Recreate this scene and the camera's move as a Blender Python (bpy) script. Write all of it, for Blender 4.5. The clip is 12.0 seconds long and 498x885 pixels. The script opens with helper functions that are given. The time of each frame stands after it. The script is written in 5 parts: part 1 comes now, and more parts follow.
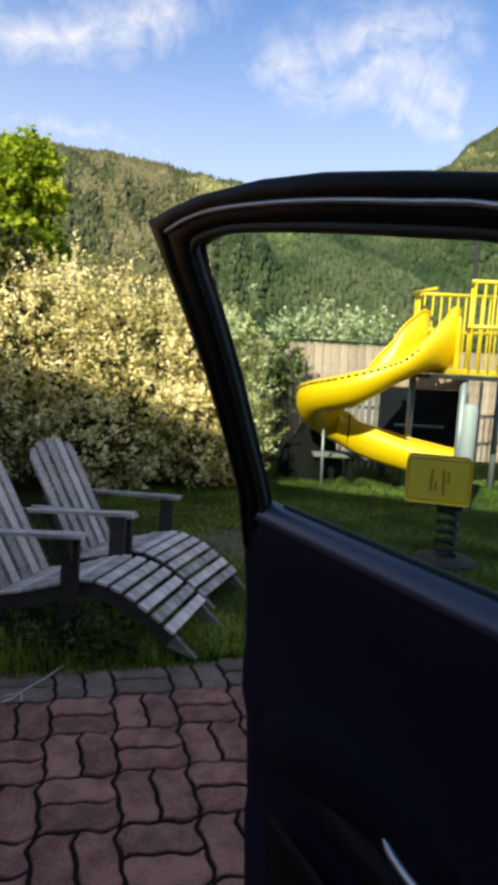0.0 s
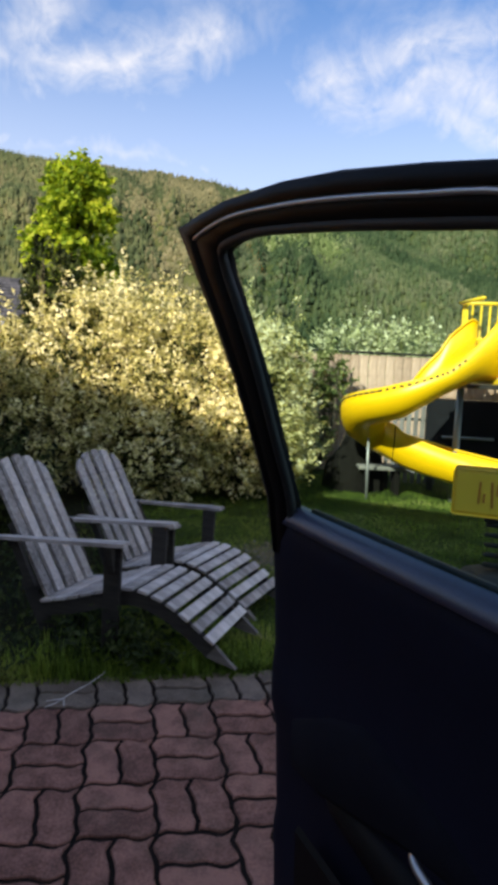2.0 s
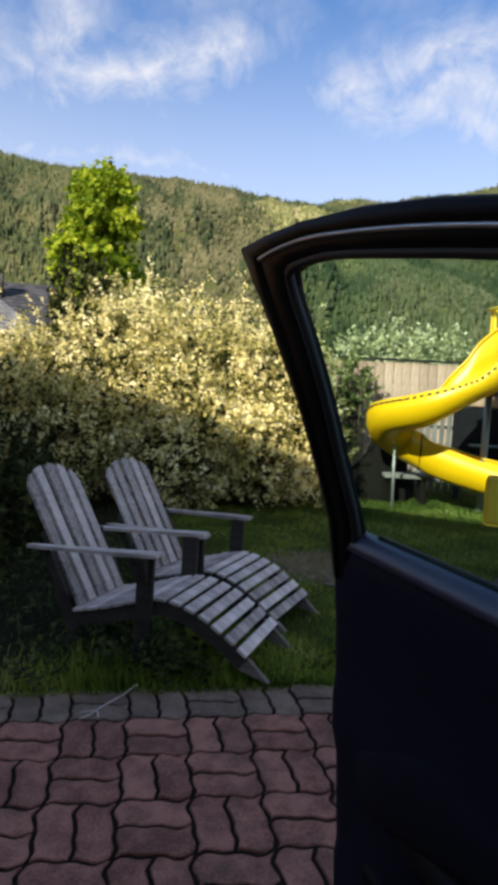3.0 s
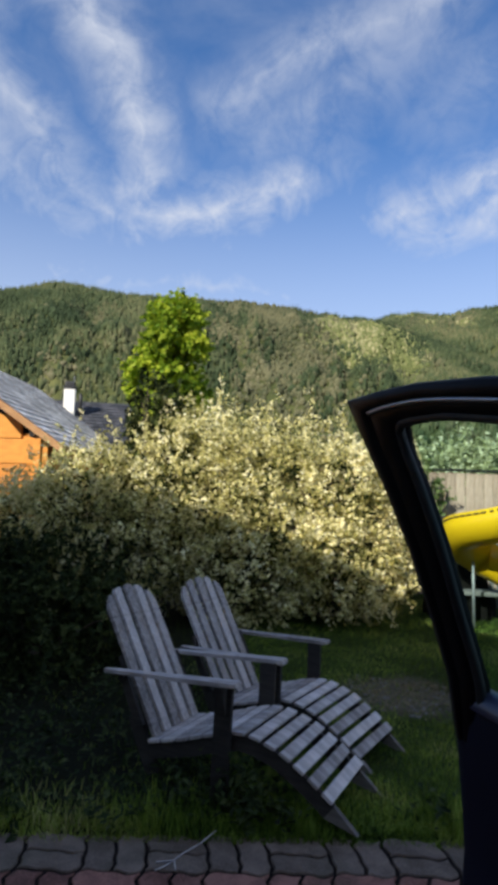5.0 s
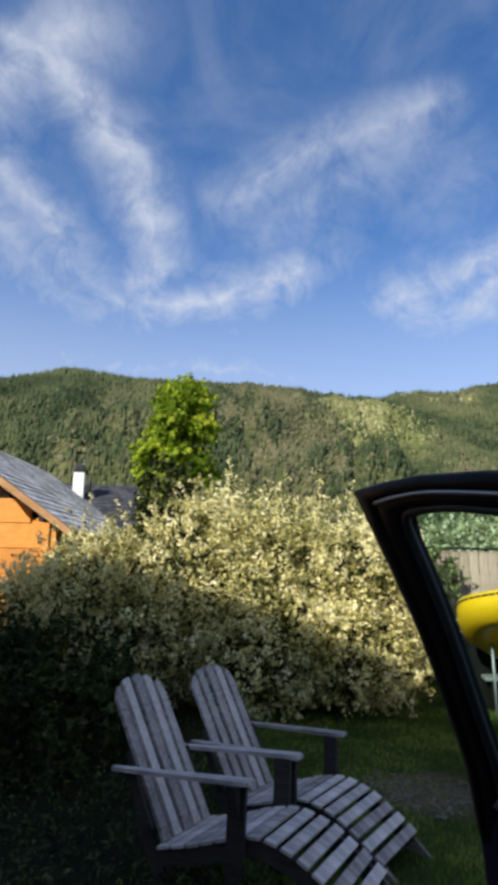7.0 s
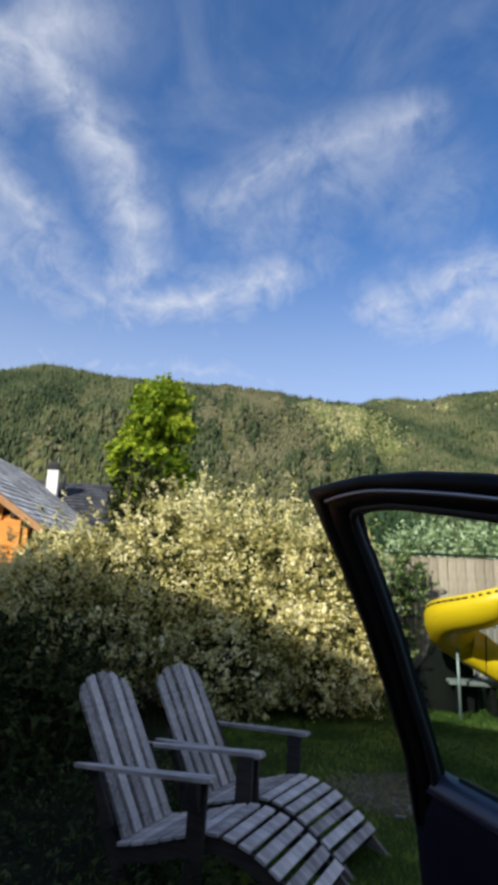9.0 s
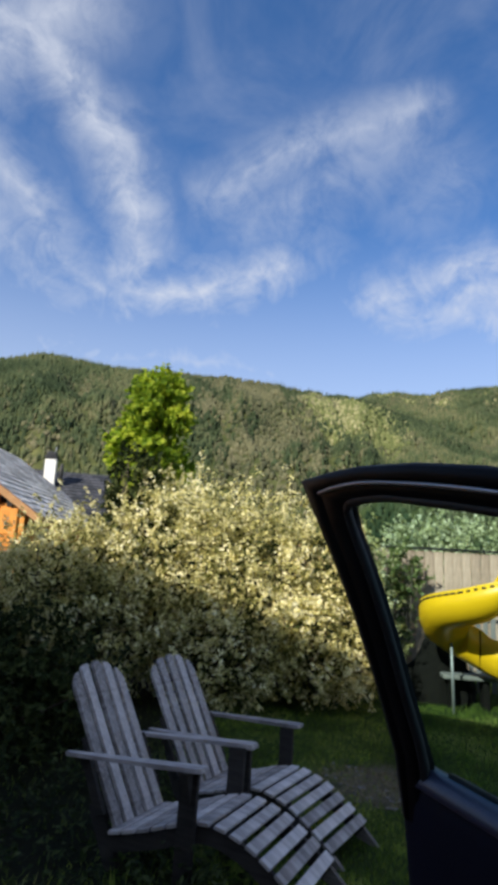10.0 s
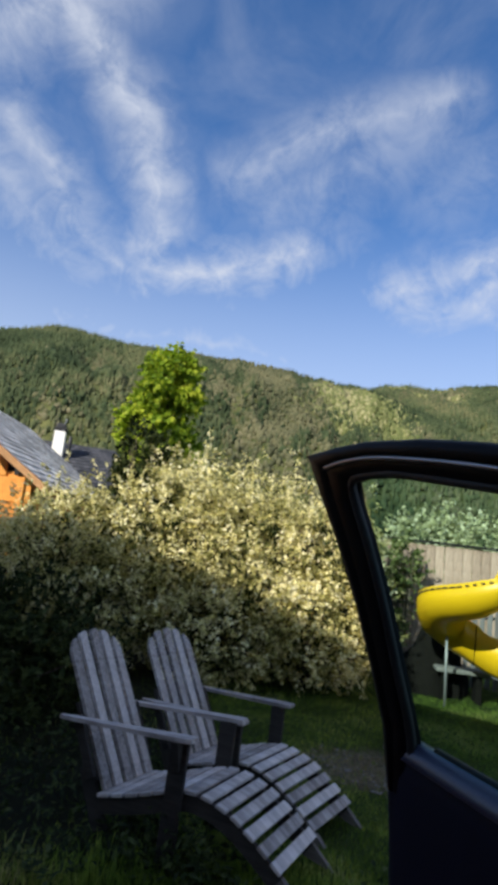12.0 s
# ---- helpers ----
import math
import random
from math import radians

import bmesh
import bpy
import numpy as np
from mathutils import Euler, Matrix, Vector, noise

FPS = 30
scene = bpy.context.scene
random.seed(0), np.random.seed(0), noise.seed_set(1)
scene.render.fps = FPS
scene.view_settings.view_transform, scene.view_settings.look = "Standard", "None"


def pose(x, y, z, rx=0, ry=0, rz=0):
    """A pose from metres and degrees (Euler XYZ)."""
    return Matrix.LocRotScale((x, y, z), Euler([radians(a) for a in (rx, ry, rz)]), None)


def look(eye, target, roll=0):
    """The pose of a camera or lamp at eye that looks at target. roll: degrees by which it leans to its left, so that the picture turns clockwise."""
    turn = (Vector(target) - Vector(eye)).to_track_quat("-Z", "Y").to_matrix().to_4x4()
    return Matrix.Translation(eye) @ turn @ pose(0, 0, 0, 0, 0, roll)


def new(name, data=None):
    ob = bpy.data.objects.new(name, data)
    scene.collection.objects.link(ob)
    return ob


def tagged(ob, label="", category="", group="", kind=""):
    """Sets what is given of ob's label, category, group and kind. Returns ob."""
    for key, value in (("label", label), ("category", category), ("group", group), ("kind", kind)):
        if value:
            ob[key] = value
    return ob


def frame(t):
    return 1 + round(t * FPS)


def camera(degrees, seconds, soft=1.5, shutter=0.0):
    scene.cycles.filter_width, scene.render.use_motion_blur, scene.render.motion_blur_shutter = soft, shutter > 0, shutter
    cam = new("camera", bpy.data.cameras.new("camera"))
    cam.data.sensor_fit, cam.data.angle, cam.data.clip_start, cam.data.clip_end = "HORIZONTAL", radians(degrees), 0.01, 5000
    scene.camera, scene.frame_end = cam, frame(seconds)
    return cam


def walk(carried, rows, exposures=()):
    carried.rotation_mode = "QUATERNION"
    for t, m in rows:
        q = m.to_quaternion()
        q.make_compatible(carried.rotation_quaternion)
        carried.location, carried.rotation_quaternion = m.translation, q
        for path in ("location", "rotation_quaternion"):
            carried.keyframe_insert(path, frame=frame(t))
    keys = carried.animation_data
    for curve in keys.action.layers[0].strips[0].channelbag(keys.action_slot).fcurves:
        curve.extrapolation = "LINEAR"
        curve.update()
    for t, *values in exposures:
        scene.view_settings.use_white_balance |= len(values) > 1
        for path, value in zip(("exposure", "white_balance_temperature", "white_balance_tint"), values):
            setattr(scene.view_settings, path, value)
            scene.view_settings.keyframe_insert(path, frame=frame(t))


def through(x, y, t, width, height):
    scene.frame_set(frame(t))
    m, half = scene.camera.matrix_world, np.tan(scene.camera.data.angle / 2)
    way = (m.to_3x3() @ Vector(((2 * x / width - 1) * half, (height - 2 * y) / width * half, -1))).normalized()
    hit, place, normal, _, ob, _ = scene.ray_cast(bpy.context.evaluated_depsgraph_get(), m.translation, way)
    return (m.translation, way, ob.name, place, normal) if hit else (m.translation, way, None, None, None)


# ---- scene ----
cam = camera(44.8, 12.0, soft=5.0)
PATH = [
    (0, look((0.164, -2.478, 1.433), (0.649, -0.555, 1.177), 3.0)),
    (0.5, look((0.181, -2.474, 1.433), (0.527, -0.518, 1.197), 2.9)),
    (1, look((0.191, -2.489, 1.43), (0.527, -0.531, 1.199), 2.7)),
    (1.5, look((0.186, -2.495, 1.434), (0.522, -0.536, 1.21), 2.8)),
    (2, look((0.193, -2.485, 1.419), (0.528, -0.525, 1.2), 2.5)),
    (2.5, look((0.154, -2.466, 1.445), (0.487, -0.506, 1.229), 2.5)),
    (3, look((0.125, -2.453, 1.443), (0.397, -0.482, 1.238), 2.6)),
    (3.5, look((0.085, -2.438, 1.471), (0.219, -0.446, 1.346), 2.3)),
    (3.7, look((0.087, -2.425, 1.477), (0.186, -0.431, 1.37), 1.9)),
    (5.3, look((0.031, -2.476, 1.516), (0.071, -0.492, 1.766), 2.3)),
    (5.5, look((0.027, -2.475, 1.522), (0.062, -0.502, 1.845), 2.6)),
    (6, look((0.022, -2.507, 1.523), (0.047, -0.546, 1.919), 2.2)),
    (6.5, look((0.021, -2.513, 1.521), (0.041, -0.554, 1.922), 1.8)),
    (7, look((0.035, -2.517, 1.521), (0.054, -0.558, 1.926), 1.2)),
    (7.5, look((0.062, -2.502, 1.523), (0.129, -0.549, 1.95), 1.2)),
    (7.7, look((0.069, -2.491, 1.525), (0.172, -0.54, 1.953), 2.2)),
    (9.3, look((0.071, -2.561, 1.505), (0.162, -0.604, 1.91), 2.3)),
    (9.5, look((0.072, -2.552, 1.506), (0.164, -0.593, 1.895), 2.3)),
    (10, look((0.081, -2.537, 1.506), (0.179, -0.578, 1.896), 3.1)),
    (10.5, look((0.084, -2.573, 1.472), (0.21, -0.612, 1.844), 3.1)),
    (11, look((0.097, -2.564, 1.445), (0.233, -0.592, 1.75), 3.4)),
    (11.5, look((0.086, -2.563, 1.446), (0.261, -0.594, 1.751), 3.0)),
    (12, look((0.083, -2.539, 1.481), (0.158, -0.569, 1.818), 6.7)),
]
EXPOSURES = [(0.0, 1.0, 7450, 12), (2.5, 0.96, 7400, 12), (3.0, 0.86, 7300, 12), (3.7, 0.72, 7050, 11), (5.3, 0.5, 6500, 10), (12.0, 0.5, 6500, 10)]
walk(cam, PATH, EXPOSURES)

# ---- world, sun, exposure ----
SUN_AZ, SUN_EL = 39.0, 33.0       # light travels towards +y and to the right (+x)
a_, e_ = radians(SUN_AZ), radians(SUN_EL)
SUN_DIR = Vector((math.sin(a_) * math.cos(e_), math.cos(a_) * math.cos(e_), -math.sin(e_)))


class Nodes:
    """A thin wrapper to write node trees in few lines."""

    def __init__(self, tree):
        self.t = tree
        tree.nodes.clear()

    def add(self, kind, **kw):
        n = self.t.nodes.new(kind)
        for k, v in kw.items():
            self.put(n.inputs[k], v)
        return n

    def put(self, sock, v):
        if isinstance(v, bpy.types.NodeSocket):
            self.t.links.new(v, sock)
        else:
            sock.default_value = v

    def math(self, op, a, b=0.0, c=0.0, clamp=False):
        n = self.t.nodes.new("ShaderNodeMath")
        n.operation, n.use_clamp = op, clamp
        for i, v in enumerate((a, b, c)):
            self.put(n.inputs[i], v)
        return n.outputs[0]

    def mix(self, fac, a, b, mode="MIX"):
        n = self.t.nodes.new("ShaderNodeMix")
        n.data_type, n.blend_type = "RGBA", mode
        self.put(n.inputs[0], fac)
        self.put(n.inputs[6], a if isinstance(a, bpy.types.NodeSocket) else (*a, 1))
        self.put(n.inputs[7], b if isinstance(b, bpy.types.NodeSocket) else (*b, 1))
        return n.outputs[2]

    def ramp(self, fac, stops):
        n = self.t.nodes.new("ShaderNodeValToRGB")
        self.put(n.inputs[0], fac)
        els = n.color_ramp.elements
        while len(els) < len(stops):
            els.new(0.5)
        for el, (p, c) in zip(els, stops):
            el.position, el.color = p, (*c, 1) if len(c) == 3 else c
        return n.outputs[0]

    def noise(self, vec, scale, detail=4.0, rough=0.55, dist=0.0):
        n = self.t.nodes.new("ShaderNodeTexNoise")
        n.inputs["Scale"].default_value, n.inputs["Detail"].default_value = scale, detail
        n.inputs["Roughness"].default_value, n.inputs["Distortion"].default_value = rough, dist
        if vec is not None:
            self.t.links.new(vec, n.inputs["Vector"])
        return n.outputs["Fac"]

    def span(self, v, a, b, smooth=True):
        n = self.t.nodes.new("ShaderNodeMapRange")
        n.interpolation_type = "SMOOTHSTEP" if smooth else "LINEAR"
        self.put(n.inputs[0], v)
        n.inputs[1].default_value, n.inputs[2].default_value = a, b
        return n.outputs[0]


world = bpy.data.worlds.new("world")
scene.world = world
world.use_nodes = True
w = Nodes(world.node_tree)
sky = w.add("ShaderNodeTexSky")
sky.sky_type, sky.sun_disc = "NISHITA", False
sky.sun_elevation, sky.sun_rotation = e_, math.pi + a_
sky.altitude, sky.air_density, sky.dust_density, sky.ozone_density = 900, 1.0, 0.6, 1.6
co = w.add("ShaderNodeTexCoord").outputs["Generated"]
sep = w.add("ShaderNodeSeparateXYZ")
w.put(sep.inputs[0], co)
# the sky seen on a plane ahead: u to the right, v up
vx, vy, vz = sep.outputs
front = w.math("MAXIMUM", vy, 0.08)
u, v = w.math("DIVIDE", vx, front), w.math("DIVIDE", vz, front)
warp = w.noise(co, 5.0, 5.0, 0.6)
warp2 = w.noise(co, 17.0, 4.0, 0.6)
uw = w.math("ADD", u, w.math("MULTIPLY", w.math("SUBTRACT", warp, 0.5), 0.10))
uw = w.math("ADD", uw, w.math("MULTIPLY", w.math("SUBTRACT", warp2, 0.5), 0.035))
vw = w.math("ADD", v, w.math("MULTIPLY", w.math("SUBTRACT", w.noise(co, 6.3, 5.0, 0.6, 0.4), 0.5), 0.10))


def streak(p, q, width, power):
    """A wisp of cirrus from p to q in (u, v)."""
    dx, dy = q[0] - p[0], q[1] - p[1]
    l2 = dx * dx + dy * dy
    px, py = w.math("SUBTRACT", uw, p[0]), w.math("SUBTRACT", vw, p[1])
    t = w.math("DIVIDE", w.math("ADD", w.math("MULTIPLY", px, dx), w.math("MULTIPLY", py, dy)), l2, clamp=True)
    ex, ey = w.math("SUBTRACT", px, w.math("MULTIPLY", t, dx)), w.math("SUBTRACT", py, w.math("MULTIPLY", t, dy))
    d = w.math("SQRT", w.math("ADD", w.math("MULTIPLY", ex, ex), w.math("MULTIPLY", ey, ey)))
    core = w.math("POWER", w.math("SUBTRACT", 1.0, w.span(d, 0.0, width * 2.6, False)), 1.3)
    halo = w.math("POWER", w.math("SUBTRACT", 1.0, w.span(d, 0.0, width * 5.2, False)), 1.8)
    return w.math("MULTIPLY", w.math("ADD", w.math("MULTIPLY", core, 0.42), w.math("MULTIPLY", halo, 0.46)), power)


WISPS = []
for points, width, power in (
        (((-0.47, 1.01), (-0.366, 0.92), (-0.316, 0.828), (-0.243, 0.769), (-0.196, 0.686), (-0.175, 0.599), (-0.165, 0.534)), 0.034, 0.82),
        (((-0.188, 0.501), (-0.125, 0.462), (-0.046, 0.456), (0.003, 0.48), (0.052, 0.485), (0.111, 0.518)), 0.027, 0.88),
        (((-0.05, 0.45), (-0.02, 0.41)), 0.030, 0.36),
        (((-0.46, 0.715), (-0.36, 0.625), (-0.31, 0.53), (-0.234, 0.461), (-0.183, 0.432)), 0.028, 0.66),
        (((-0.48, 0.64), (-0.41, 0.56), (-0.33, 0.49), (-0.28, 0.44)), 0.06, 0.52),
        (((-0.015, 0.653), (0.034, 0.706), (0.084, 0.755), (0.156, 0.80), (0.24, 0.818), (0.335, 0.871)), 0.034, 0.58),
        (((0.03, 0.60), (0.10, 0.66), (0.20, 0.74), (0.30, 0.80)), 0.055, 0.38),
        (((0.12, 0.64), (0.17, 0.55)), 0.045, 0.30),
        (((0.263, 0.463), (0.331, 0.491), (0.406, 0.538), (0.486, 0.56), (0.58, 0.57)), 0.030, 0.80),
        (((0.30, 0.445), (0.393, 0.458), (0.498, 0.440), (0.586, 0.422), (0.665, 0.414), (0.75, 0.40)), 0.036, 0.72),
        (((0.40, 0.50), (0.50, 0.50), (0.58, 0.47)), 0.045, 0.78),
        (((-0.50, 0.90), (-0.422, 0.952), (-0.355, 1.031)), 0.065, 0.74),
        (((-0.32, 0.345), (-0.195, 0.334), (-0.098, 0.339), (-0.01, 0.334), (0.088, 0.319)), 0.026, 0.62),
        (((0.34, 0.66), (0.40, 0.75)), 0.05, 0.28)):
    WISPS += [(p, q, width, power) for p, q in zip(points, points[1:])]
mask = 0.0
for wisp in WISPS:
    mask = w.math("MAXIMUM", streak(*wisp), mask)
tuft = w.span(w.noise(co, 11.0, 6.0, 0.62, 0.9), 0.30, 0.64)
grain = w.span(w.noise(co, 26.0, 5.0, 0.62, 1.2), 0.32, 0.66)
fine = w.math("ADD", w.math("MULTIPLY", tuft, 0.72), w.math("MULTIPLY", grain, 0.28))
cloud = w.math("MULTIPLY", mask, w.math("ADD", 0.30, w.math("MULTIPLY", fine, 0.86)))
# thin cirrus all over, thicker towards the horizon
veil = w.math("MULTIPLY", w.span(w.noise(co, 3.1, 6.0, 0.6, 0.6), 0.40, 0.75), 0.21)
low = w.math("MULTIPLY", w.math("SUBTRACT", 1.0, w.span(vz, 0.12, 0.58)), 0.64)
cloud = w.math("MAXIMUM", w.math("MAXIMUM", cloud, veil), low, clamp=True)
# unseen broken cloud overhead and behind the home, added to lift the shade light
broken = w.math("ADD", 0.35, w.math("MULTIPLY", w.span(w.noise(co, 2.2, 6.0, 0.6, 0.5), 0.35, 0.65), 0.65))
back = w.math("MULTIPLY", w.math("SUBTRACT", 1.0, w.span(vy, -0.05, 0.42)), w.math("MULTIPLY", broken, 0.66))
cloud = w.math("MAXIMUM", cloud, back, clamp=True)
tone = w.mix(1.0, sky.outputs[0], (0.56, 1.03, 1.50), "MULTIPLY")
mixed = w.mix(cloud, tone, (5.8, 6.2, 7.1))
bg = w.add("ShaderNodeBackground", Strength=0.085)
w.put(bg.inputs[0], mixed)
w.put(w.add("ShaderNodeOutputWorld").inputs[0], bg.outputs[0])

sun_data = bpy.data.lights.new("sun", "SUN")
sun_data.energy, sun_data.angle, sun_data.color = 5.0, radians(0.5), (1.0, 0.925, 0.79)
sun = new("sun", sun_data)
sun.matrix_world = Matrix.Translation((-8, -12, 14)) @ SUN_DIR.to_track_quat("-Z", "Y").to_matrix().to_4x4()

# ---- materials ----


def material(name, build):
    m = bpy.data.materials.new(name)
    m.use_nodes = True
    n = Nodes(m.node_tree)
    out = n.add("ShaderNodeOutputMaterial")
    n.put(out.inputs[0], build(n))
    return m


def principled(n, color, rough=0.7, metal=0.0, bump=None, depth=0.01, spec=0.5, **kw):
    p = n.add("ShaderNodeBsdfPrincipled")
    n.put(p.inputs["Base Color"], color if isinstance(color, bpy.types.NodeSocket) else (*color, 1))
    n.put(p.inputs["Roughness"], rough)
    n.put(p.inputs["Metallic"], metal)
    n.put(p.inputs["Specular IOR Level"], spec)
    if bump is not None:
        b = n.add("ShaderNodeBump", Strength=1.0, Distance=depth)
        n.put(b.inputs["Height"], bump)
        n.put(p.inputs["Normal"], b.outputs[0])
    for k, v in kw.items():
        n.put(p.inputs[k.replace("_", " ")], v)
    return p.outputs[0]


def coords(n, scale=(1, 1, 1), kind="Object"):
    m = n.add("ShaderNodeMapping")
    n.put(m.inputs[0], n.add("ShaderNodeTexCoord").outputs[kind])
    m.inputs["Scale"].default_value = scale
    return m.outputs[0]


def shade_of(n):
    return n.add("ShaderNodeObjectInfo").outputs["Random"]


def island(n):
    return n.add("ShaderNodeNewGeometry").outputs["Random Per Island"]


def world_at(n):
    return n.add("ShaderNodeNewGeometry").outputs["Position"]


def m_plain(base, rough=0.6, metal=0.0, grain=60.0, vary=0.15, depth=0.002, spec=0.5):
    def build(n):
        c = coords(n)
        g = n.math("ADD", n.math("MULTIPLY", n.noise(c, grain), 0.5), n.math("MULTIPLY", n.noise(c, grain / 9), 0.5))
        lo, hi = [b * (1 - vary) for b in base], [min(1, b * (1 + vary)) for b in base]
        return principled(n, n.ramp(g, [(0.3, lo), (0.7, hi)]), n.math("ADD", rough - 0.08, n.math("MULTIPLY", g, 0.16)), metal, g, depth, spec)
    return build


def m_wood(lo, hi, along=(2.0, 30.0, 30.0), rough=0.85, depth=0.002):
    def build(n):
        c = coords(n, along)
        g = n.noise(c, 1.6, 6.0, 0.65, 0.3)
        big = n.noise(coords(n), 7.0, 3.0)
        f = n.math("ADD", n.math("MULTIPLY", g, 0.6), n.math("MULTIPLY", big, 0.4))
        f = n.math("ADD", f, n.math("MULTIPLY", n.math("SUBTRACT", shade_of(n), 0.5), 0.22))
        return principled(n, n.ramp(f, [(0.28, lo), (0.72, hi)]), rough, 0.0, g, depth, 0.3)
    return build


def m_leaf(stops, through=0.35, rough=0.55, patch=0.35, scale=1.1):
    """Leaves: each with its own tint, light shining through, and drifts of tint over the whole plant."""
    def build(n):
        r = island(n)
        big = n.noise(world_at(n), scale, 3.0)
        f = n.math("ADD", n.math("MULTIPLY", r, 1 - patch), n.math("MULTIPLY", n.span(big, 0.3, 0.7), patch))
        col = n.ramp(f, stops)
        p = principled(n, col, rough, spec=0.18)
        t = n.add("ShaderNodeBsdfTranslucent")
        n.put(t.inputs[0], n.mix(1.0, col, (1.0, 1.0, 0.8), "MULTIPLY"))
        mx = n.add("ShaderNodeMixShader")
        mx.inputs[0].default_value = through
        n.put(mx.inputs[1], p)
        n.put(mx.inputs[2], t.outputs[0])
        return mx.outputs[0]
    return build


def m_paver(lo, hi, moss):
    def build(n):
        p = world_at(n)
        g = n.noise(p, 110.0, 5.0, 0.7)
        st = n.noise(p, 9.0, 4.0, 0.6)
        f = n.math("ADD", n.math("MULTIPLY", n.math("FRACT", n.math("ADD", shade_of(n), island(n))), 0.26), n.math("MULTIPLY", n.math("ADD", n.math("MULTIPLY", n.span(g, 0.3, 0.7), 0.45), n.math("MULTIPLY", n.span(st, 0.25, 0.75), 0.55)), 0.74))
        col = n.ramp(f, [(0.25, lo), (0.75, hi)])
        dirt = n.math("MULTIPLY", n.span(n.noise(p, 3.2, 5.0, 0.65), 0.45, 0.75), moss)
        col = n.mix(dirt, col, (0.085, 0.080, 0.058))
        return principled(n, col, 0.9, 0.0, n.math("ADD", n.math("MULTIPLY", g, 0.5), st), 0.003, 0.25)
    return build


def m_ground(n):
    p = world_at(n)
    g = n.noise(p, 70.0, 5.0, 0.7)
    b = n.noise(p, 1.3, 4.0, 0.6)
    col = n.ramp(n.math("ADD", n.math("MULTIPLY", g, 0.5), n.math("MULTIPLY", b, 0.5)), [(0.3, (0.014, 0.020, 0.006)), (0.55, (0.036, 0.066, 0.010)), (0.75, (0.075, 0.105, 0.02))])
    # painted shade: the soil darkens to near black left of the open lawn
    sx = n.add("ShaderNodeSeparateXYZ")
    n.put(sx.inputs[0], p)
    left_shade = n.math("SUBTRACT", 1.0, n.span(n.math("ADD", sx.outputs[0], n.math("MULTIPLY", n.noise(p, 2.5, 4.0), 0.5)), -0.15, 0.75))
    col = n.mix(n.math("MULTIPLY", left_shade, 0.85), col, (0.010, 0.009, 0.006))
    # a worn patch of bare earth where feet reach the ground
    d = n.add("ShaderNodeVectorMath")
    d.operation = "DISTANCE"
    n.put(d.inputs[0], p)
    d.inputs[1].default_value = (1.47, 2.25, -0.06)
    edge = n.math("ADD", d.outputs["Value"], n.math("MULTIPLY", n.math("SUBTRACT", n.noise(p, 4.0, 4.0), 0.5), 0.7))
    bare = n.math("SUBTRACT", 1.0, n.span(edge, 0.22, 0.60))
    col = n.mix(n.math("MULTIPLY", bare, 0.85), col, n.ramp(g, [(0.3, (0.07, 0.058, 0.042)), (0.7, (0.21, 0.18, 0.135))]))
    return principled(n, col, 0.95, 0.0, g, 0.02, 0.15)


def m_hill(n):
    p = world_at(n)
    g = n.noise(p, 0.05, 6.0, 0.65)
    b = n.noise(p, 0.006, 3.0)
    col = n.ramp(n.math("ADD", n.math("MULTIPLY", g, 0.55), n.math("MULTIPLY", b, 0.45)), [(0.32, (0.030, 0.042, 0.016)), (0.55, (0.075, 0.085, 0.032)), (0.72, (0.15, 0.15, 0.06))])
    return principled(n, col, 1.0, 0.0, g, 3.0, 0.05)


def m_glass(n):
    tr = n.add("ShaderNodeBsdfTransparent")
    tr.inputs[0].default_value = (0.56, 0.76, 0.76, 1)
    gl = n.add("ShaderNodeBsdfGlossy")
    gl.inputs["Roughness"].default_value = 0.02
    lw = n.add("ShaderNodeFresnel")
    lw.inputs[0].default_value = 1.35
    mx = n.add("ShaderNodeMixShader")
    n.put(mx.inputs[0], n.math("MULTIPLY", lw.outputs[0], 0.45))
    n.put(mx.inputs[1], tr.outputs[0])
    n.put(mx.inputs[2], gl.outputs[0])
    return mx.outputs[0]


def m_shingle(lo, hi):
    def build(n):
        p = world_at(n)
        f = n.math("ADD", n.math("MULTIPLY", island(n), 0.6), n.math("MULTIPLY", n.noise(p, 3.0, 4.0), 0.4))
        return principled(n, n.ramp(f, [(0.25, lo), (0.75, hi)]), 0.85, 0.0, n.noise(p, 40.0), 0.006, 0.3)
    return build


